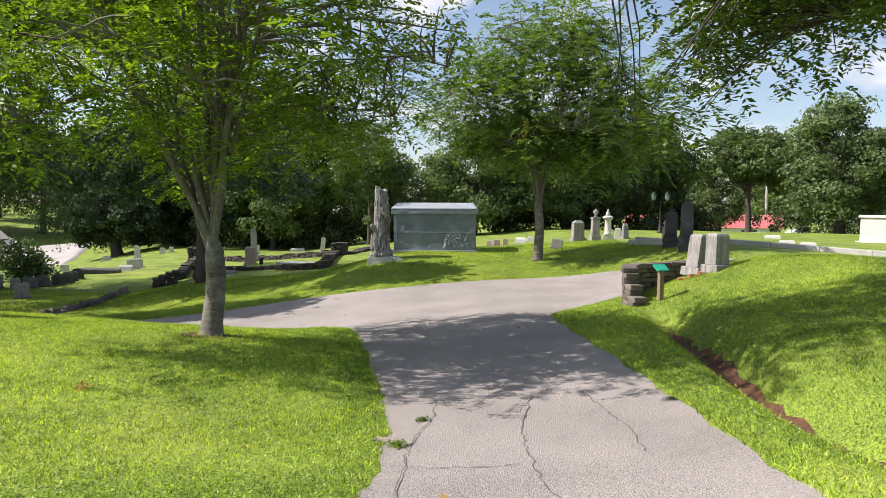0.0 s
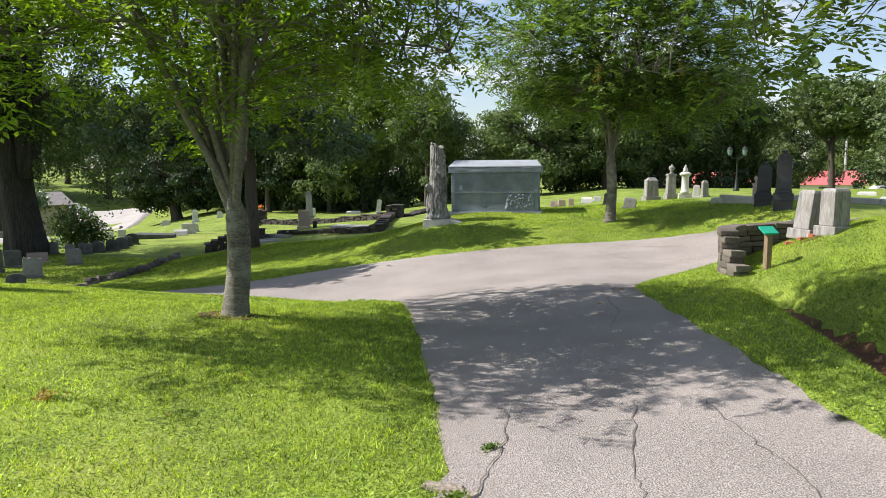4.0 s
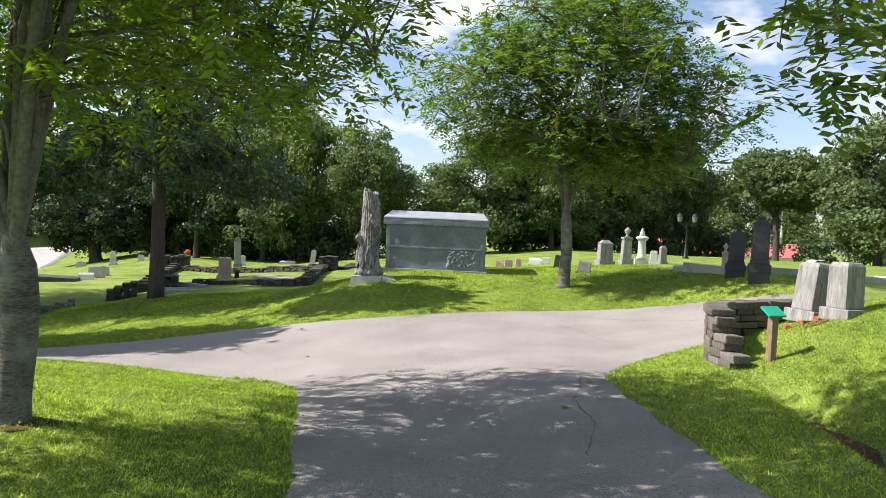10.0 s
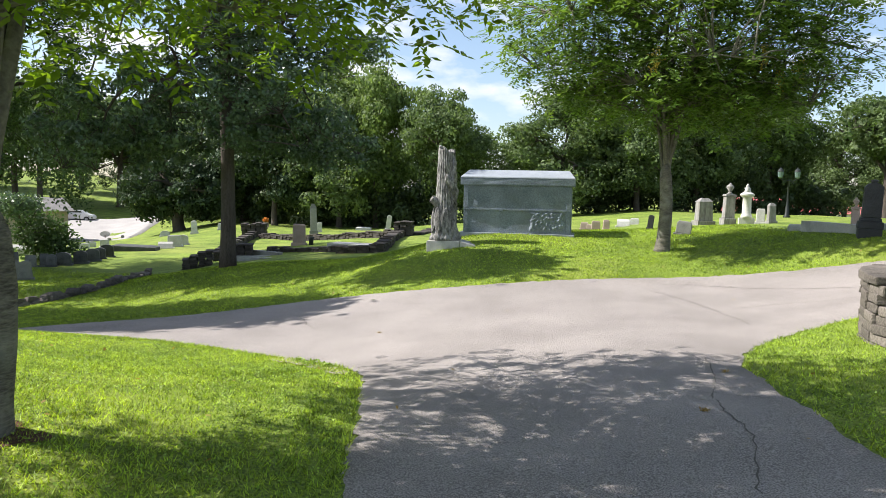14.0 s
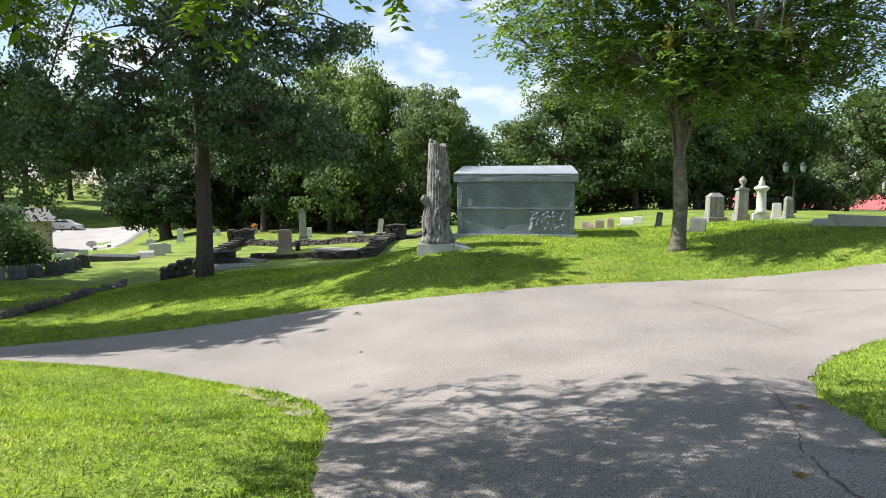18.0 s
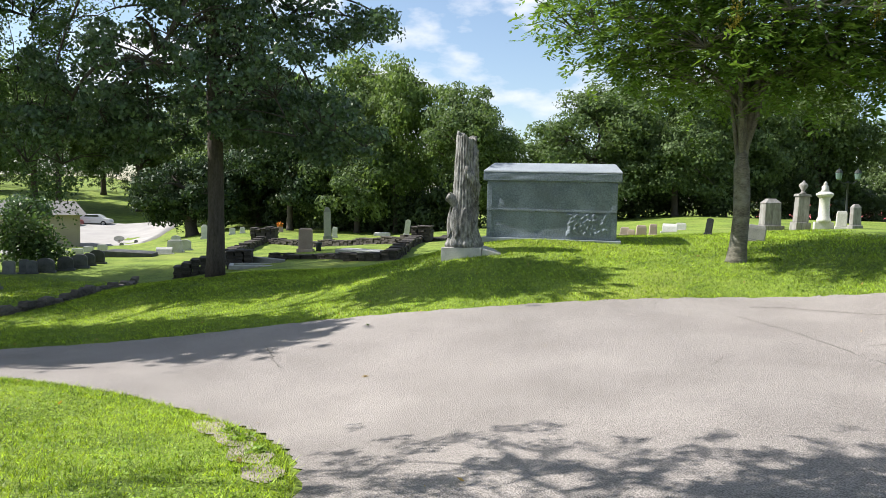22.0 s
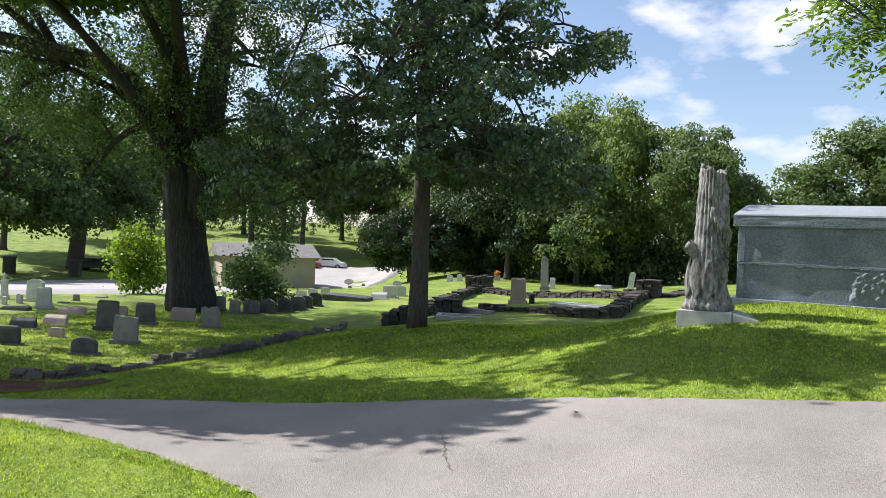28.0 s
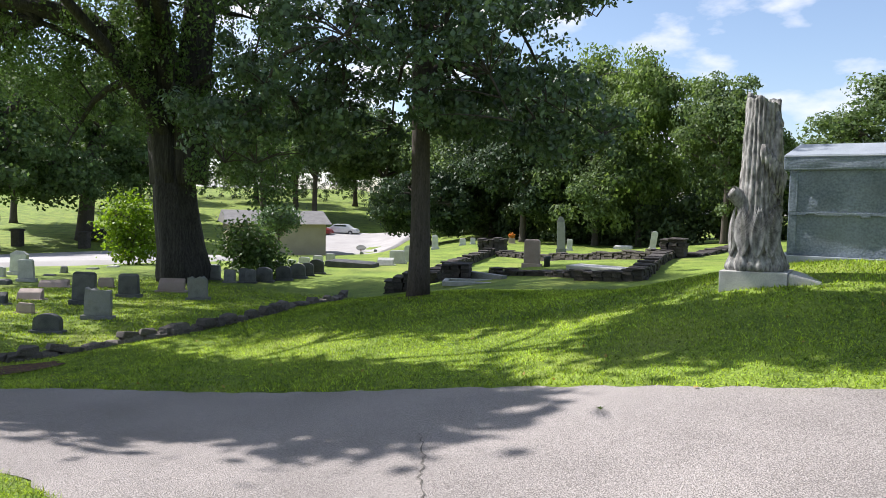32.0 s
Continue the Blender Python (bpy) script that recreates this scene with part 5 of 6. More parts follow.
# ---- low dry-stone wall below the old graves ----
LOW_WALL = [(-15.6, 15.6), (-14.1, 17.3), (-13.5, 18.7), (-13.0, 19.9), (-12.9, 21.4), (-13.6, 24.2), (-14.6, 26.6), (-15.4, 28.2)]
low_wall = thing("dry_stone_wall", "low tumbled dry-stone wall edged with grass", "wall", pose(0, 0, 0), kind="structure")
flat_stones = []
for s_ in range(7):
    bm = bmesh.new()
    box(bm, 0.34, 0.26, 0.13, bevel=0.03, taper=0.85)
    for v in bm.verts:
        v.co += noise.noise_vector(v.co * 5 + Vector((s_ * 4.1, 0, 0))) * 0.05
    me = bpy.data.meshes.new("stone")
    bm.to_mesh(me)
    bm.free()
    me.materials.append(block_mat)
    flat_stones.append(me)
line = smooth_line(LOW_WALL, 8)
for a, b in zip(line, line[1:]):
    n = max(1, int(np.hypot(*(b - a)) / 0.17))
    ang = math.degrees(math.atan2(*(b - a)[::-1]))
    for k in range(n):
        p = a + (b - a) * (k + brng.random() * 0.6) / n
        for lift in range(brng.choice((2, 2, 3))):
            ob = new("stone", flat_stones[brng.randrange(7)])
            ob.parent = low_wall
            sc = brng.uniform(0.7, 1.1)
            ob.matrix_world = pose(p[0] + brng.uniform(-0.06, 0.06), p[1] + brng.uniform(-0.06, 0.06), gz(*p) - 0.05 + 0.085 * lift, brng.uniform(-9, 9), brng.uniform(-9, 9), ang + brng.uniform(-25, 25)) @ Matrix.Scale(sc, 4)


# ---- walled family plot ----
def stone_wall(name, label, pts, height, thick, seed, coping=True):
    """A rubble wall along pts: joined stones in rough courses with flat coping stones."""
    r = random.Random(seed)
    root = thing(name, label, "wall", pose(0, 0, 0), kind="structure")
    bm = bmesh.new()
    top = bmesh.new()
    for (ax, ay, h0), (bx, by, h1) in zip(pts, pts[1:]):
        length = math.hypot(bx - ax, by - ay)
        ang = math.atan2(by - ay, bx - ax)
        s = 0.0
        while s < length:
            t = s / length
            x, y, h = ax + (bx - ax) * t, ay + (by - ay) * t, (h0 + (h1 - h0) * t) * height
            z = gz(x, y) - 0.1
            goal = z + 0.1 + h
            while z < goal - 0.04:
                hh = r.uniform(0.08, 0.15)
                box(bm, 0.30 * r.uniform(0.8, 1.05), thick * r.uniform(0.9, 1.1), hh - 0.012, x + r.uniform(-0.04, 0.04), y, z, 0.96, 0.0, ang + r.uniform(-0.06, 0.06))
                z += hh
            if coping:
                box(top, 0.33, thick * 1.12, 0.05, x, y, z, 0.97, 0.012, ang + r.uniform(-0.03, 0.03))
            s += 0.30
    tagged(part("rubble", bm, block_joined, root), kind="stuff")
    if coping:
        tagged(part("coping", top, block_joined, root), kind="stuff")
    return root


stone_wall("plot_wall_front", "low dark rubble wall along the front of the family plot", [(-11.6, 31.6, 0.16), (-9.5, 30.9, 0.16), (-7.9, 29.8, 0.2)], 0.9, 0.4, 1)
stone_wall("plot_wall_side", "dark rubble wall with flat coping beside the plot", [(-7.9, 29.3, 0.26), (-6.3, 28.9, 0.3), (-6.3, 29.4, 0.32), (-6.9, 34.0, 0.28), (-7.3, 37.6, 0.26)], 1.0, 0.42, 2)
stone_wall("plot_wall_back", "rubble wall along the back of the family plot", [(-7.6, 38.0, 0.32), (-11.5, 41.0, 0.3), (-17.5, 44.6, 0.3)], 0.9, 0.4, 3)
stone_wall("plot_wall_left", "rubble wall climbing beside the family plot", [(-14.0, 31.4, 0.40), (-15.8, 37.0, 0.36), (-18.4, 45.5, 0.36)], 0.9, 0.4, 4)
stone_wall("gate_pier", "broken rubble pier at the corner of the plot", [(-14.5, 29.6, 0.4), (-13.6, 30.0, 0.75)], 0.9, 0.8, 6)
stone_wall("gate_pier", "squared rubble pier beside the gap in the wall", [(-12.9, 30.6, 0.65), (-12.3, 30.8, 0.65)], 0.9, 0.7, 10)
stone_wall("corner_pier", "square rubble pier at the corner of the plot", [(-7.5, 38.1, 0.7), (-6.7, 38.1, 0.7)], 1.0, 0.8, 7)
stone_wall("corner_pier", "square rubble pier at the far corner of the plot", [(-19.2, 46.0, 0.85), (-18.0, 46.2, 0.85)], 0.95, 0.9, 8)
stone_wall("stone_edging", "low stone edging leading past the tomb", [(-6.6, 38.4, 0.12), (-6.0, 46.0, 0.12)], 0.7, 0.6, 9)
kerb_step = thing("grave_kerb", "grey stone kerb across the gap in the plot wall", "grave kerb", on_ground(-11.7, 30.9, -24, 0.05))
bm = bmesh.new()
box(bm, 1.9, 0.22, 0.27, bevel=0.015)
part("kerb_stone", bm, granite_grey, kerb_step)

ledger = thing("grave_ledger", "flat grave kerb frame of pale stone lying in the grass", "grave kerb", on_ground(-11.6, 29.9, 24, 0.03))
for nm, w, d, x, y in (("long_kerb", 1.9, 0.16, 0, 0.45), ("long_kerb", 1.9, 0.16, 0, -0.45), ("short_kerb", 0.16, 0.74, -0.87, 0), ("short_kerb", 0.16, 0.74, 0.87, 0)):
    bm = bmesh.new()
    box(bm, w, d, 0.14, x, y, 0, 1, 0.012)
    part(nm, bm, plinth_stone, ledger)
slab = thing("grave_ledger", "flat weathered grave slab inside the plot", "grave slab", on_ground(-8.3, 32.4, -10, 0.03))
bm = bmesh.new()
box(bm, 2.0, 1.0, 0.16, bevel=0.02)
part("slab", bm, plinth_stone, slab)
vase = thing("flower_vase", "small black flower vase beside a headstone", "vase", on_ground(-10.45, 33.2, 0, 0.02))
bm = bmesh.new()
lathe(bm, [(0.08, 0), (0.11, 0.05), (0.10, 0.25), (0.14, 0.4), (0.12, 0.42)], 14)
part("vase_body", bm, black_iron, vase, smooth=True)


def bouquet(x, y, z, material, label, size=0.28):
    b = thing("bouquet", label, "flowers", pose(x, y, z))
    rng = np.random.default_rng(int(abs(x) * 10))
    c = rng.normal(0, 1, (40, 3))
    c /= np.linalg.norm(c, axis=1)[:, None]
    quads("petals", leaf_cloud(rng, c * size * 0.6 + np.array([0, 0, size * 0.7]), 8, size * 0.2, size * 0.35, wide=0.5), 4, material, b)
    bm = bmesh.new()
    tube(bm, [(0, 0, -0.05), (0, 0, size * 0.6)], [0.05, 0.03], 8)
    part("stems", bm, leaf_mid, b)
    return b


bouquet(-23.0, 58.67, gz(-23.0, 58.67) + 0.45, flower_orange, "bright orange bouquet standing on a small headstone", 0.24)


# ---- low concrete kerb wall and things on the rise to the right ----
kerb = thing("kerb_wall", "pale concrete kerb wall around raised graves", "wall", pose(0, 0, 0), kind="structure")
for (ax, ay), (bx, by) in (((7.9, 21.0), (13.5, 16.6)), ((13.5, 16.6), (20.0, 21.0)), ((13.5, 16.9), (24.0, 38.0))):
    n = 5
    for k in range(n):
        x0, y0, x1, y1 = ax + (bx - ax) * k / n, ay + (by - ay) * k / n, ax + (bx - ax) * (k + 1) / n, ay + (by - ay) * (k + 1) / n
        bm = bmesh.new()
        box(bm, math.hypot(x1 - x0, y1 - y0) - 0.01, 0.24, 0.5, bevel=0.015)
        ob = part("kerb_segment", bm, concrete, kerb)
        ob.matrix_world = pose((x0 + x1) / 2, (y0 + y1) / 2, gz((x0 + x1) / 2, (y0 + y1) / 2) - 0.3, 0, math.degrees(-math.atan2(gz(x1, y1) - gz(x0, y0), math.hypot(x1 - x0, y1 - y0))), math.degrees(math.atan2(y1 - y0, x1 - x0)))
plot_kerb = thing("kerb_wall", "low grey kerb beside the dark monuments", "wall", on_ground(6.55, 19.9, 100, 0.05), kind="structure")
bm = bmesh.new()
box(bm, 2.4, 0.22, 0.3, bevel=0.02)
part("kerb_segment", bm, concrete, plot_kerb)

box_tomb = thing("box_tomb", "large plain white marble box tomb on the rise", "tomb", on_ground(20.5, 31.5, 35, 0.1))
bm = bmesh.new()
box(bm, 2.3, 1.5, 0.2, bevel=0.02)
part("base", bm, stone_white, box_tomb)
bm = bmesh.new()
box(bm, 2.0, 1.25, 1.15, 0, 0, 0.2, 0.97, 0.02)
part("chest", bm, stone_white, box_tomb)
bm = bmesh.new()
box(bm, 2.12, 1.37, 0.12, 0, 0, 1.34, 0.95, 0.02)
part("lid", bm, stone_white, box_tomb)


def street_lamp(x, y, h=3.4):
    lamp = thing("street_lamp", "dark green cast-iron lamp post with two lanterns", "lamp post", on_ground(x, y, 10, 0.05))
    bm = bmesh.new()
    lathe(bm, [(0.2, 0), (0.2, 0.15), (0.12, 0.25), (0.1, 0.7), (0.06, 0.8), (0.05, h - 0.3), (0.07, h - 0.28), (0.03, h - 0.2)], 14)
    part("post", bm, black_iron, lamp, smooth=True)
    bm = bmesh.new()
    tube(bm, [(-0.5, 0, h - 0.15), (-0.25, 0, h - 0.32), (0, 0, h - 0.25), (0.25, 0, h - 0.32), (0.5, 0, h - 0.15)], [0.025] * 5, 8)
    part("crossarm", bm, black_iron, lamp)
    for sx in (-0.5, 0.5):
        bm = bmesh.new()
        lathe(bm, [(0.05, h - 0.15), (0.13, h - 0.08), (0.17, h + 0.2), (0.15, h + 0.24)], 10, sx)
        lan = part("lantern", bm, lantern_glass, lamp)
        bm = bmesh.new()
        lathe(bm, [(0.19, h + 0.24), (0.12, h + 0.38), (0.03, h + 0.44), (0.02, h + 0.52)], 10, sx)
        part("lantern_cap", bm, black_iron, lan)
    return lamp


street_lamp(13.8, 47.0, 2.5)


def floodlight(x, y, h):
    tower = thing("floodlight_mast", "tall floodlight mast far beyond the trees", "mast", on_ground(x, y, 20, 0.1))
    bm = bmesh.new()
    tube(bm, [(0, 0, 0), (0, 0, h)], [0.3, 0.16], 10)
    part("pole", bm, concrete, tower)
    for k in range(4):
        bm = bmesh.new()
        box(bm, 4.2, 0.16, 0.16, 0, 0, h - 0.4 - 1.0 * k, 1, 0.02)
        bar = part("crossbar", bm, concrete, tower)
        for j in range(6):
            bm = bmesh.new()
            box(bm, 0.5, 0.35, 0.45, -1.9 + 0.76 * j, -0.2, h - 0.55 - 1.0 * k, 0.9, 0.03)
            part("floodlamp", bm, roof_grey, bar)


floodlight(58, 139, 15.5)


def weed(x, y, material, label, size=0.12, leaves=40):
    plant = thing("weed", label, "weed", pose(x, y, max(gz(x, y) + 0.012, 0.012 + float(lawn_height(x, y)))))
    rng = np.random.default_rng(int(abs(x * 131 + y * 17)))
    c = np.column_stack([rng.normal(0, size * 0.5, (leaves, 2)), rng.uniform(0.005, size * 0.35, leaves)])
    quads("foliage", leaf_cloud(rng, c, 3, size * 0.1, size * 0.45, flat=0.4, up=1.2, wide=0.28), 4, material, plant)
    return plant


for x, y, m_, sz, lab in ((0.09, 2.22, leaf_mid, 0.055, "small weed growing out of a crack in the drive"), (-0.05, 1.34, leaf_bright, 0.07, "weed beside the broken edge stones"), (-3.22, 15.66, leaf_mid, 0.022, "fallen green sprig lying on the asphalt"),
                          (-2.50, 13.1, leaf_dry, 0.03, "dry curled leaf on the asphalt"), (1.81, 9.23, leaf_dry, 0.035, "pale dry leaf on the drive"), (1.34, 7.81, leaf_dry, 0.04, "yellow fallen leaf on the drive"),
                          (-3.08, 2.25, leaf_dry, 0.08, "rusty brown leaf cluster on the lawn"), (-3.08, 11.0, clover_mat, 0.08, "bright weed tuft at the broken edge of the drive"), (-2.80, 10.68, clover_mat, 0.09, "bright weed tuft among the edge stones"), (-2.45, 10.22, clover_mat, 0.08, "bright weed tuft at the corner of the lawn")):
    weed(x, y, m_, lab, sz, 26 if m_ is leaf_dry else 44)


# ---- buildings, car park, road and cars beyond ----
def strip(name, label, corners, material, lift=0.03, n=24, category="pavement"):
    (ax, ay), (bx, by), (cx, cy), (dx, dy) = corners
    u, v = np.meshgrid(np.linspace(0, 1, n), np.linspace(0, 1, n))
    x = (1 - u) * (1 - v) * ax + u * (1 - v) * bx + u * v * cx + (1 - u) * v * dx
    y = (1 - u) * (1 - v) * ay + u * (1 - v) * by + u * v * cy + (1 - u) * v * dy
    rim = (u == 0) | (u == 1) | (v == 0) | (v == 1)
    i = np.arange(n * n).reshape(n, n)
    f = np.stack([i[:-1, :-1], i[:-1, 1:], i[1:, 1:], i[1:, :-1]], -1).reshape(-1, 4)
    me = bpy.data.meshes.new(name)
    me.from_pydata(np.stack([x, y, ground(x, y) + np.where(rim, -0.5, lift)], -1).reshape(-1, 3).tolist(), [], f.tolist())
    me.update()
    return tagged(finish(name, me, material, smooth=True), label, category, kind="structure")


def house(name, label, x, y, w, d, h, rz, wall_m, roof_m, windows, ridge=1.2):
    b = thing(name, label, "building", on_ground(x, y, rz, 0.5))
    bm = bmesh.new()
    box(bm, w, d, h + 0.5, bevel=0.02)
    part("wall", bm, wall_m, b)
    bm = bmesh.new()
    e = 0.5
    vs = [bm.verts.new(p) for p in ((-w / 2 - e, -d / 2 - e, h + 0.45), (w / 2 + e, -d / 2 - e, h + 0.45), (w / 2 + e, d / 2 + e, h + 0.45), (-w / 2 - e, d / 2 + e, h + 0.45), (-w / 2 - e, 0, h + 0.5 + ridge), (w / 2 + e, 0, h + 0.5 + ridge))]
    for f in ((0, 1, 5, 4), (2, 3, 4, 5), (1, 2, 5), (3, 0, 4), (3, 2, 1, 0)):
        bm.faces.new([vs[i] for i in f])
    part("roof", bm, roof_m, b)
    for wx, ww, wz, wh in windows:
        bm = bmesh.new()
        box(bm, ww, 0.12, wh, wx, -d / 2 - 0.02, wz + 0.5, 1, 0.01)
        win = part("window", bm, window_dark, b)
        bm = bmesh.new()
        box(bm, ww + 0.2, 0.1, 0.1, wx, -d / 2 - 0.05, wz + 0.4, 1, 0.01)
        part("sill", bm, wall_white, win)
    return b


def car(x, y, rz, paint, label, tall=1.45):
    c = thing("car", label, "car", on_ground(x, y, rz, -0.03))
    prof = [(-2.2, 0.35), (-2.25, 0.75), (-2.0, 0.95), (-1.5, 1.0), (-0.9, tall), (0.7, tall), (1.35, 0.98), (2.0, 0.85), (2.2, 0.6), (2.15, 0.35)]
    bm = bmesh.new()
    a = [bm.verts.new((px_, -0.85 * (0.86 if pz_ > 1.1 else 1), pz_)) for px_, pz_ in prof]
    b = [bm.verts.new((px_, 0.85 * (0.86 if pz_ > 1.1 else 1), pz_)) for px_, pz_ in prof]
    bm.faces.new(a)
    bm.faces.new(b[::-1])
    for k in range(len(a)):
        bm.faces.new((a[k], b[k], b[(k + 1) % len(a)], a[(k + 1) % len(a)]))
    bmesh.ops.recalc_face_normals(bm, faces=list(bm.faces))
    bmesh.ops.bevel(bm, geom=list(bm.edges), offset=0.06, segments=2, affect="EDGES")
    part("body", bm, paint, c)
    for sy in (-1, 1):
        bm = bmesh.new()
        box(bm, 1.9, 0.04, tall - 1.1, -0.05, sy * 0.79, 1.02, 0.78, 0.01)
        part("side_window", bm, window_dark, c)
    for wx in (-1.35, 1.35):
        for sy in (-0.8, 0.8):
            bm = bmesh.new()
            lathe(bm, [(0.2, -0.1), (0.33, -0.1), (0.33, 0.1), (0.2, 0.1)], 18)
            bmesh.ops.transform(bm, matrix=pose(wx, sy, 0.33, 90), verts=list(bm.verts))
            wheel = part("wheel", bm, rubber, c)
            bm = bmesh.new()
            lathe(bm, [(0.19, -0.11), (0.19, 0.11)], 14)
            bmesh.ops.transform(bm, matrix=pose(wx, sy, 0.33, 90), verts=list(bm.verts))
            part("rim", bm, concrete, wheel)
    return c


strip("road_beyond", "grey road beyond the graves", [(-29.5, 20.0), (-29.0, 41.0), (-66.0, 62.0), (-70.0, 42.0)], lot_mat, 0.22, category="road")
strip("car_park", "pale sunlit car park beside a low building", [(-50.0, 67.5), (-41.0, 68.5), (-50.0, 92.0), (-66.0, 88.0)], lot_mat, 0.3)
house("low_building", "low cream building beside the car park", -51.5, 64.5, 9.0, 7.0, 3.3, 52, wall_cream, roof_grey, [(-3.4, 1.6, 0.9, 1.6), (-1.2, 1.2, 0.9, 1.6)])
house("red_roofed_building", "long white building with a red metal roof", 43, 130, 26.0, 12.0, 2.4, -22, wall_white, red_roof, [(-9, 2.4, 0.7, 1.3), (-4, 2.4, 0.7, 1.3), (2, 3.0, 0.5, 1.6), (8, 2.4, 0.7, 1.3)], 2.2)
car(-73.5, 61.5, 25, car_dark, "dark saloon car parked on the far road")
car(-57.0, 75.5, 60, car_dark, "dark estate car in the car park", 1.7)
car(-62.0, 84.0, 20, car_red, "dark red pickup in the car park", 1.6)
car(-60.0, 87.0, 20, car_white, "white car in the car park")
car(46.0, 98.0, 8, car_white, "white car parked near the red-roofed building")

for x, y in ((-75.5, 53.0), (-70.5, 57.0)):
    pier = thing("gate_pier", "dark brick gate pier with a flat cap", "gate pier", on_ground(x, y, 30, 0.1))
    bm = bmesh.new()
    box(bm, 0.9, 0.9, 1.7, bevel=0.02)
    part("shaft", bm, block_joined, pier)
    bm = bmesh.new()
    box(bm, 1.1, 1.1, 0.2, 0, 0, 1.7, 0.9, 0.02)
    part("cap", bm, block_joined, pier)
oval = thing("oval_sign", "white oval sign board at the car park", "sign", on_ground(-46.5, 72.5, 35, 0.05))
bm = bmesh.new()
lathe(bm, [(0.5, -0.03), (0.52, 0), (0.5, 0.03)], 24)
bmesh.ops.transform(bm, matrix=pose(0, 0, 0.75, 90) @ Matrix.Diagonal((1.0, 0.6, 1.0, 1.0)), verts=list(bm.verts))
part("board", bm, stone_white, oval)
bm = bmesh.new()
box(bm, 0.1, 0.1, 0.6, bevel=0.01)
part("post", bm, timber, oval)

# ---- cracks, stones and dry patches on the drive ----
CRACKS = [[(0.17, 3.16), (0.18, 2.37), (0.06, 1.56), (0.06, 0.75), (0.07, -0.4)], [(1.18, 3.3), (0.99, 1.96), (0.98, 1.22), (1.01, 0.47), (1.12, -0.4)], [(1.71, 3.29), (1.79, 2.44), (1.86, 1.79), (1.83, 1.0)],
          [(-0.04, 0.74), (0.41, 0.73), (0.9, 0.82)], [(1.8, 10.1), (1.66, 9.0), (1.5, 8.3), (1.48, 7.86), (1.52, 7.2), (1.3, 6.2)], [(1.39, 8.36), (1.58, 8.3), (1.95, 8.15)],
          [(-4.5, 14.8), (-4.2, 14.4), (-4.0, 14.0), (-3.72, 13.6)], [(1.2, 13.2), (1.39, 13.58), (1.55, 13.75)], [(2.3, 16.6), (2.87, 16.5), (4.17, 15.7), (5.3, 15.0)], [(2.0, 16.1), (2.6, 14.9), (2.95, 13.6), (3.0, 12.9)], [(3.1, 14.4), (4.0, 14.5), (5.4, 14.1)]]
crng = random.Random(4)
for line in CRACKS:
    pts = smooth_line(line, 9)
    left, right = [], []
    for i, p in enumerate(pts):
        d = pts[min(i + 1, len(pts) - 1)] - pts[max(i - 1, 0)]
        n_ = np.array([-d[1], d[0]]) / (np.hypot(*d) + 1e-6)
        p = p + n_ * crng.uniform(-0.02, 0.02)
        w_ = crng.uniform(0.002, 0.007) * (1 if 0 < i < len(pts) - 1 else 0.3)
        left.append(p + n_ * w_)
        right.append(p - n_ * w_)
    bm = bmesh.new()
    lv = [bm.verts.new((p[0], p[1], gz(*p) + 0.018)) for p in left]
    rv = [bm.verts.new((p[0], p[1], gz(*p) + 0.018)) for p in right]
    for k in range(len(lv) - 1):
        bm.faces.new((lv[k], rv[k], rv[k + 1], lv[k + 1]))
    tagged(part("road_crack", bm, crack_mat), "dark jagged crack in the asphalt", "crack", kind="structure")


# ---- small stones, soil and litter ----
def scatter_stones(name, label, spots, material, size, seed):
    r = random.Random(seed)
    for x, y in spots:
        st = thing(name, label, "stone", on_ground(x, y, r.uniform(0, 180), 0.035))
        bm = bmesh.new()
        box(bm, size * r.uniform(0.8, 1.4), size * r.uniform(0.6, 0.9), size * 0.3, bevel=size * 0.08, taper=0.85)
        roughen(bm, size * 0.08, 9.0, r.randint(0, 50))
        part("stone_body", bm, material, st)


draped = thing("draped_monument", "tall grey granite pillar monument with carved drapery on a stepped base", "monument", on_ground(-8.6, 7.75, 7, 0.25))
for nm, w_, z_, h_, tp in (("plinth", 0.76, 0.0, 0.40, 1.0), ("base", 0.58, 0.40, 0.30, 0.96), ("die", 0.48, 0.70, 0.28, 0.94), ("shaft", 0.48, 0.97, 0.90, 0.97)):
    bm = bmesh.new()
    box(bm, w_, w_, h_, 0, 0, z_, tp, 0.02)
    part(nm, bm, granite_grey, draped)
for w_, z_, h_ in ((0.60, 1.87, 0.09), (0.52, 1.955, 0.07), (0.40, 2.02, 0.07)):
    bm = bmesh.new()
    box(bm, w_, w_, h_, 0, 0, z_, 0.94, 0.012)
    part("cap_step", bm, granite_grey, draped)
bm = bmesh.new()
for side_ in range(4):
    for k in range(6):
        u = -0.21 + 0.084 * k
        drop = 0.28 + 0.34 * abs(k - 2.5) / 2.5 + 0.05 * math.sin(k * 2.3 + side_)
        m_ = Matrix.Rotation(side_ * math.pi / 2, 4, "Z")
        tube(bm, [m_ @ Vector((u, -0.232, 1.87)), m_ @ Vector((u + 0.012, -0.25, 1.87 - drop * 0.55)), m_ @ Vector((u - 0.01, -0.238, 1.87 - drop))], [0.042, 0.05, 0.015], 8)
part("drapery", bm, granite_grey, draped, "carved folds of cloth", True)


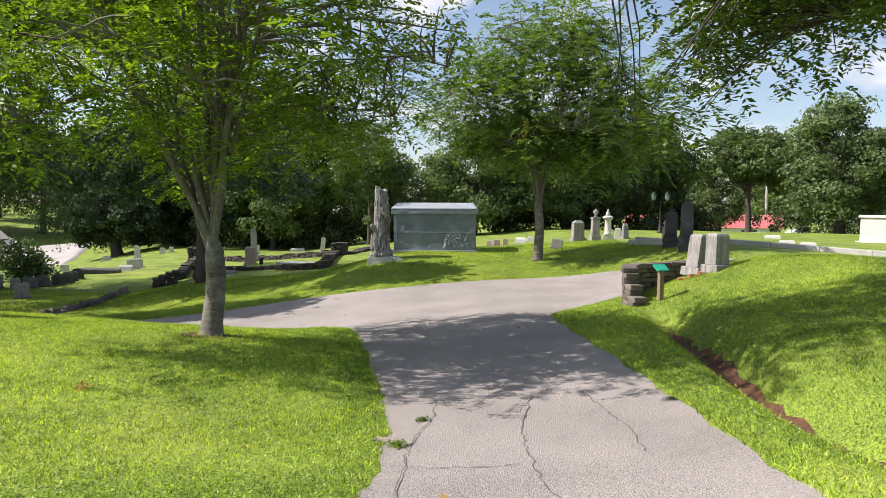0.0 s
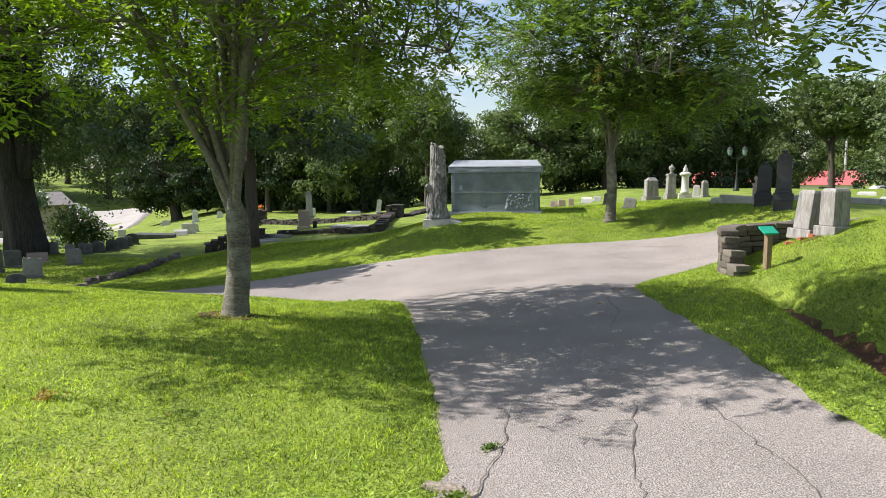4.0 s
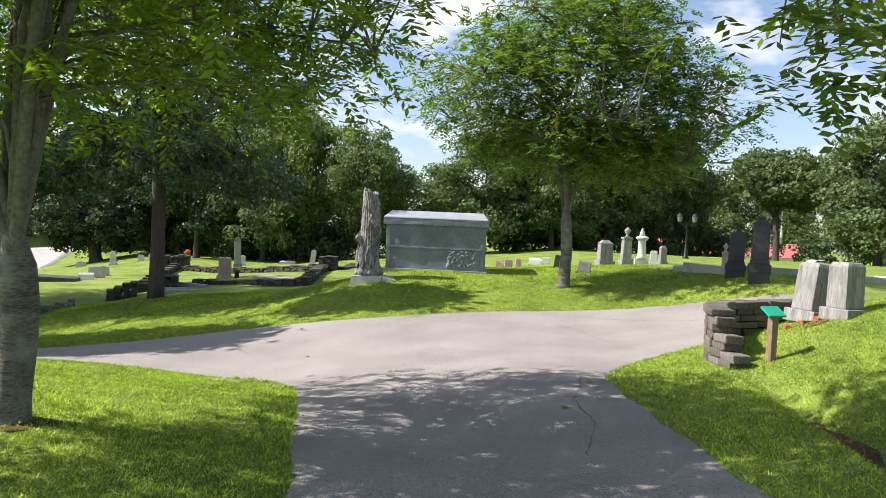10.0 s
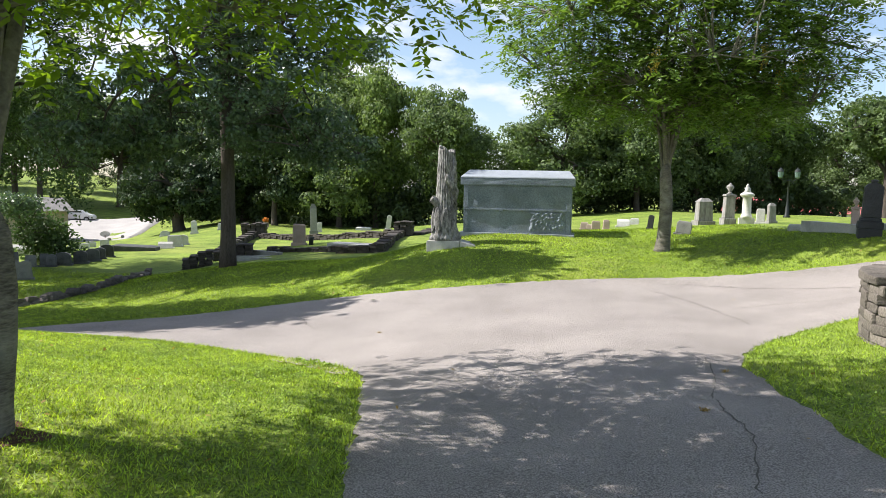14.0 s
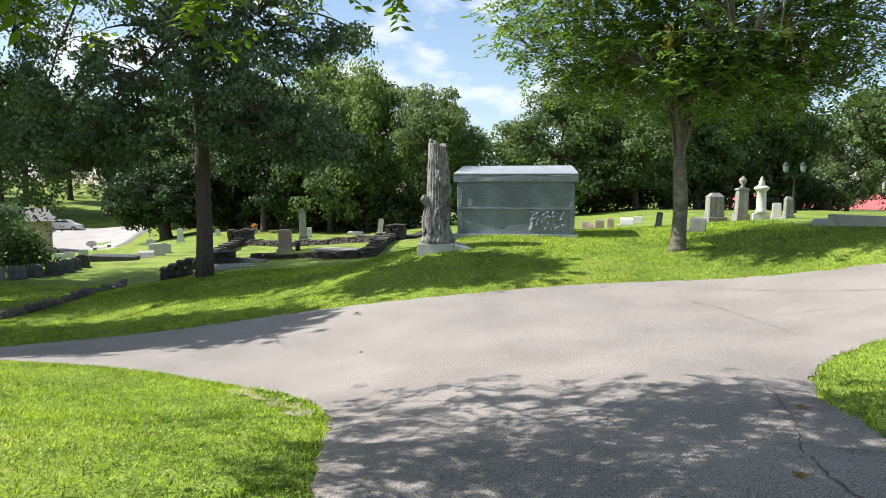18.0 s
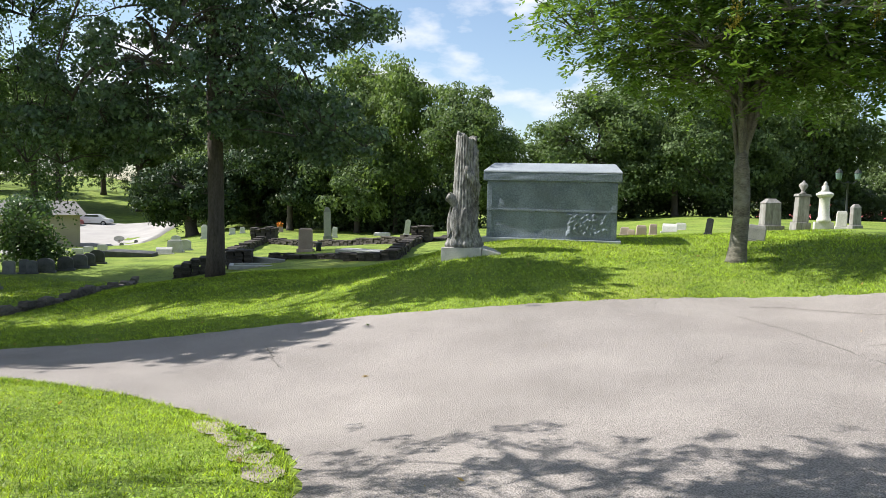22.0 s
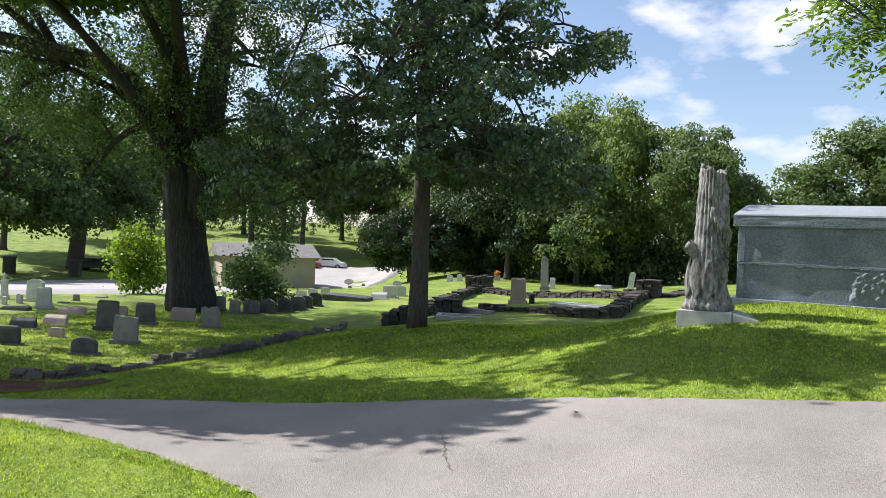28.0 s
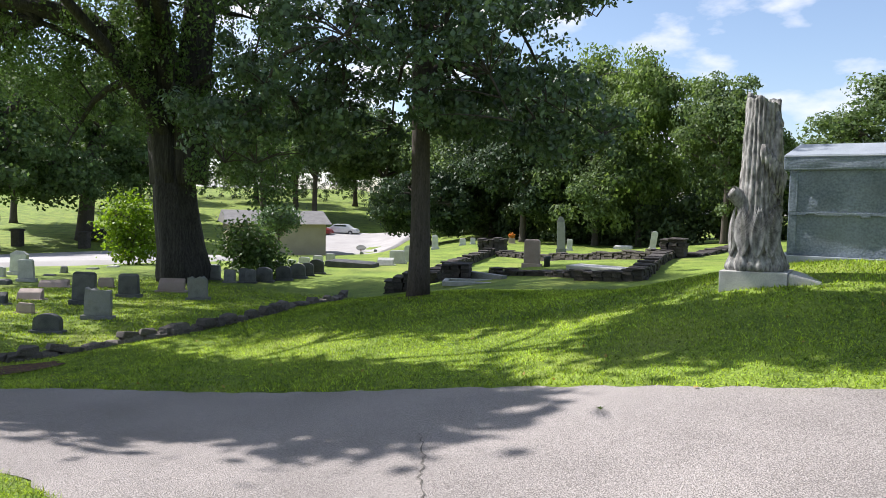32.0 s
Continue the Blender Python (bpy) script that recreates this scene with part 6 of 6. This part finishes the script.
scatter_stones("edge_stone", "pale broken kerb stone sunk at the drive's edge", [(-0.14, 1.5), (-0.02, 1.4), (-3.52, 11.28), (-3.30, 11.08), (-3.08, 10.88), (-2.90, 10.66), (-2.72, 10.43), (-2.54, 10.2), (-2.38, 9.95)], stony_soil, 0.2, 2)


def patch(name, label, x, y, w, d, material, rz=0.0, lift=0.008, seed=0):
    """A ragged patch of bare soil or straw lying on the ground."""
    bm = bmesh.new()
    def top(a_, b_):
        return max(float(lawn_height(a_, b_)), gz(a_, b_) + 0.013) + lift
    c = bm.verts.new((x, y, top(x, y)))
    ring = []
    for k in range(28):
        a = 2 * math.pi * k / 28
        q = 1 + 0.35 * noise.noise(Vector((math.cos(a) * 1.7, math.sin(a) * 1.7, seed)))
        px_, py_ = w / 2 * q * math.cos(a), d / 2 * q * math.sin(a)
        wx, wy = x + px_ * math.cos(rz) - py_ * math.sin(rz), y + px_ * math.sin(rz) + py_ * math.cos(rz)
        ring.append(bm.verts.new((wx, wy, top(wx, wy))))
    for k in range(28):
        bm.faces.new((c, ring[k], ring[(k + 1) % 28]))
    return tagged(part(name, bm, material), label, "soil", kind="structure")


for k, (x, y, ln) in enumerate(((-3.32, 11.18, 0.9), (-2.86, 10.70, 0.8), (-2.46, 10.13, 0.7), (-2.14, 9.62, 0.5))):
    patch("edge_strip", "bare stony soil along the broken edge of the drive", x, y, ln, 0.30, stony_soil, -0.85 - 0.1 * k, 0.006, 1 + k)
patch("soil_patch", "bare ring of soil at the tree's foot", -3.2, 5.8, 0.8, 0.6, soil_mat, 0, 0.008, 2)
patch("soil_patch", "bare soil at the oak's foot", -10.2, 24.0, 1.3, 0.9, soil_mat, 0, 0.008, 3)
patch("soil_patch", "red soil washed out below the pedestals", 5.45, 11.2, 0.6, 0.25, soil_mat, 0.3, 0.012, 4)
for k, (x, y, w_, d_) in enumerate(((-13.6, 16.3, 2.4, 1.0), (-14.3, 16.0, 1.4, 0.8), (-12.9, 20.6, 1.1, 0.3))):
    patch("soil_patch", "bare brown soil below the dry-stone wall", x, y, w_, d_, soil_mat, 0.9, 0.02, 20 + k)
# red soil in the ditch
dl = smooth_line([(3.97, 8.5)] + [(x, y) for x, y in DITCH if y > -2 and y < 8], 8)
bm = bmesh.new()
vl = []
for i, p in enumerate(dl):
    d = dl[min(i + 1, len(dl) - 1)] - dl[max(i - 1, 0)]
    n_ = np.array([-d[1], d[0]]) / (np.hypot(*d) + 1e-6)
    w_ = (0.13 + 0.13 * noise.noise(Vector((p[0], p[1] * 2.3, 2))) + 0.05 * math.sin(p[1] * 11)) * math.sin(math.pi * (i + 0.3) / (len(dl) - 0.4))
    a_, b_ = p + n_ * w_, p - n_ * w_ * 1.5
    vl.append([bm.verts.new((q[0], q[1], float(lawn_height(*q)) + 0.012)) for q in (a_, (a_ + p) / 2, p, (b_ + p) / 2, b_)])
for r0, r1 in zip(vl, vl[1:]):
    for k in range(4):
        bm.faces.new((r0[k], r0[k + 1], r1[k + 1], r1[k]))
tagged(part("ditch_bed", bm, soil_mat, smooth=True), "bare red soil in the roadside ditch", "ditch", kind="structure")


# ---- grass ----
def grass(name, x0, x1, y0, y1, density, tall, wide, seed, test=None):
    rng = np.random.default_rng(seed)
    x0, x1, y0, y1 = x0 - 0.4, x1 + 0.4, y0 - 0.4, y1 + 0.4
    n = int((x1 - x0) * (y1 - y0) * density)
    x, y = rng.uniform(x0, x1, n), rng.uniform(y0, y1, n)
    d = road_distance(x, y)
    ok = (d < 0.0) & (rng.uniform(0, 1, n) < np.clip(np.minimum.reduce([x - x0, x1 - x, y - y0, y1 - y]) / 0.8, 0, 1))
    if test is not None:
        ok &= test(x, y)
    ok &= (line_distance(x, y, DITCH) > 0.07 + 0.06 * np.sin(y * 5.3) + 0.04 * np.sin(y * 13.1)) | (y > 8.3)
    x, y, d = x[ok], y[ok], d[ok]
    n = len(x)
    z = lawn_height(x, y) - 0.01
    a = rng.uniform(0, 2 * np.pi, n)
    clump = 0.75 + 0.5 * np.sin(x * 2.1 + np.sin(y * 1.7)) * np.sin(y * 2.6)
    h = tall * rng.uniform(0.5, 1.3, n) * (0.8 + 0.35 * clump) * (1 + 0.5 * np.exp(d / 0.12))
    lean = rng.normal(0, 0.65, (n, 2)) * h[:, None]
    w = wide * rng.uniform(0.6, 1.2, n)
    p = np.stack([x, y, z], 1)
    s = np.stack([np.cos(a) * w, np.sin(a) * w, np.zeros(n)], 1)
    tip = p + np.stack([lean[:, 0], lean[:, 1], h], 1)
    v = np.stack([p - s, p + s, tip], 1).reshape(-1, 3)
    ob = quads(name, v, 3, blade_mat)
    return tagged(ob, "short mown grass blades", "grass", kind="stuff")


grass("grass", -7.5, -0.1, -2.5, 7.5, 2700, 0.036, 0.0056, 1)
grass("grass", -8.0, -1.0, 7.5, 12.8, 3000, 0.034, 0.0054, 2)
grass("grass", -12.5, -8.0, 7.5, 13.0, 1100, 0.042, 0.0075, 6)
grass("grass", 2.1, 8.0, -2.0, 12.5, 1900, 0.038, 0.0062, 3)
grass("grass", -14.0, 8.0, 15.2, 19.5, 1700, 0.036, 0.0074, 4)
grass("grass", -14.0, 6.0, 19.5, 26.0, 800, 0.045, 0.012, 5)
grass("grass", -24.0, -14.0, 15.5, 28.0, 330, 0.05, 0.016, 7)


# dry leaves and litter
lrng = np.random.default_rng(33)
lx, ly = lrng.uniform(-12, 7, 260), lrng.uniform(-1, 21, 260)
lz = np.where(on_road(lx, ly), ground(lx, ly) + 0.02, lawn_height(lx, ly) + 0.035)
keep_leaf = (~on_road(lx, ly)) | (lrng.uniform(0, 1, 260) < 0.25)
litter = quads("dry_leaves", leaf_cloud(lrng, np.column_stack([lx, ly, lz])[keep_leaf], 1, 0.002, 0.055, flat=0.3, up=3.0, wide=0.35), 4, leaf_dry)
tagged(litter, "scattered small dry leaves", "leaves", kind="stuff")



# clover and broad-leaved weeds in the turf
def clover(x0, x1, y0, y1, density, seed):
    rng = np.random.default_rng(seed)
    n = int((x1 - x0) * (y1 - y0) * density)
    x, y = rng.uniform(x0, x1, n), rng.uniform(y0, y1, n)
    patchy = np.sin(x * 1.9 + 1.2 * np.sin(y * 1.3)) * np.sin(y * 1.6 + np.sin(x * 2.3)) + rng.normal(0, 0.5, n)
    ok = (road_distance(x, y) < -0.03) & (patchy > -0.2) & (line_distance(x, y, DITCH) > 0.2)
    x, y = x[ok], y[ok]
    z = lawn_height(x, y) + rng.uniform(0.008, 0.034, len(x))
    ob = quads("clover", leaf_cloud(rng, np.column_stack([x, y, z]), 1, 0.004, 0.019, flat=0.3, up=1.6, wide=0.42), 4, clover_mat)
    return tagged(ob, "low clover and broad-leaved weeds in the turf", "clover", kind="stuff")


clover(-7.0, -0.2, -2.0, 12.6, 600, 81)
clover(2.1, 7.5, -1.5, 12.3, 850, 82)
clover(-9.0, 6.0, 15.8, 20.5, 340, 83)
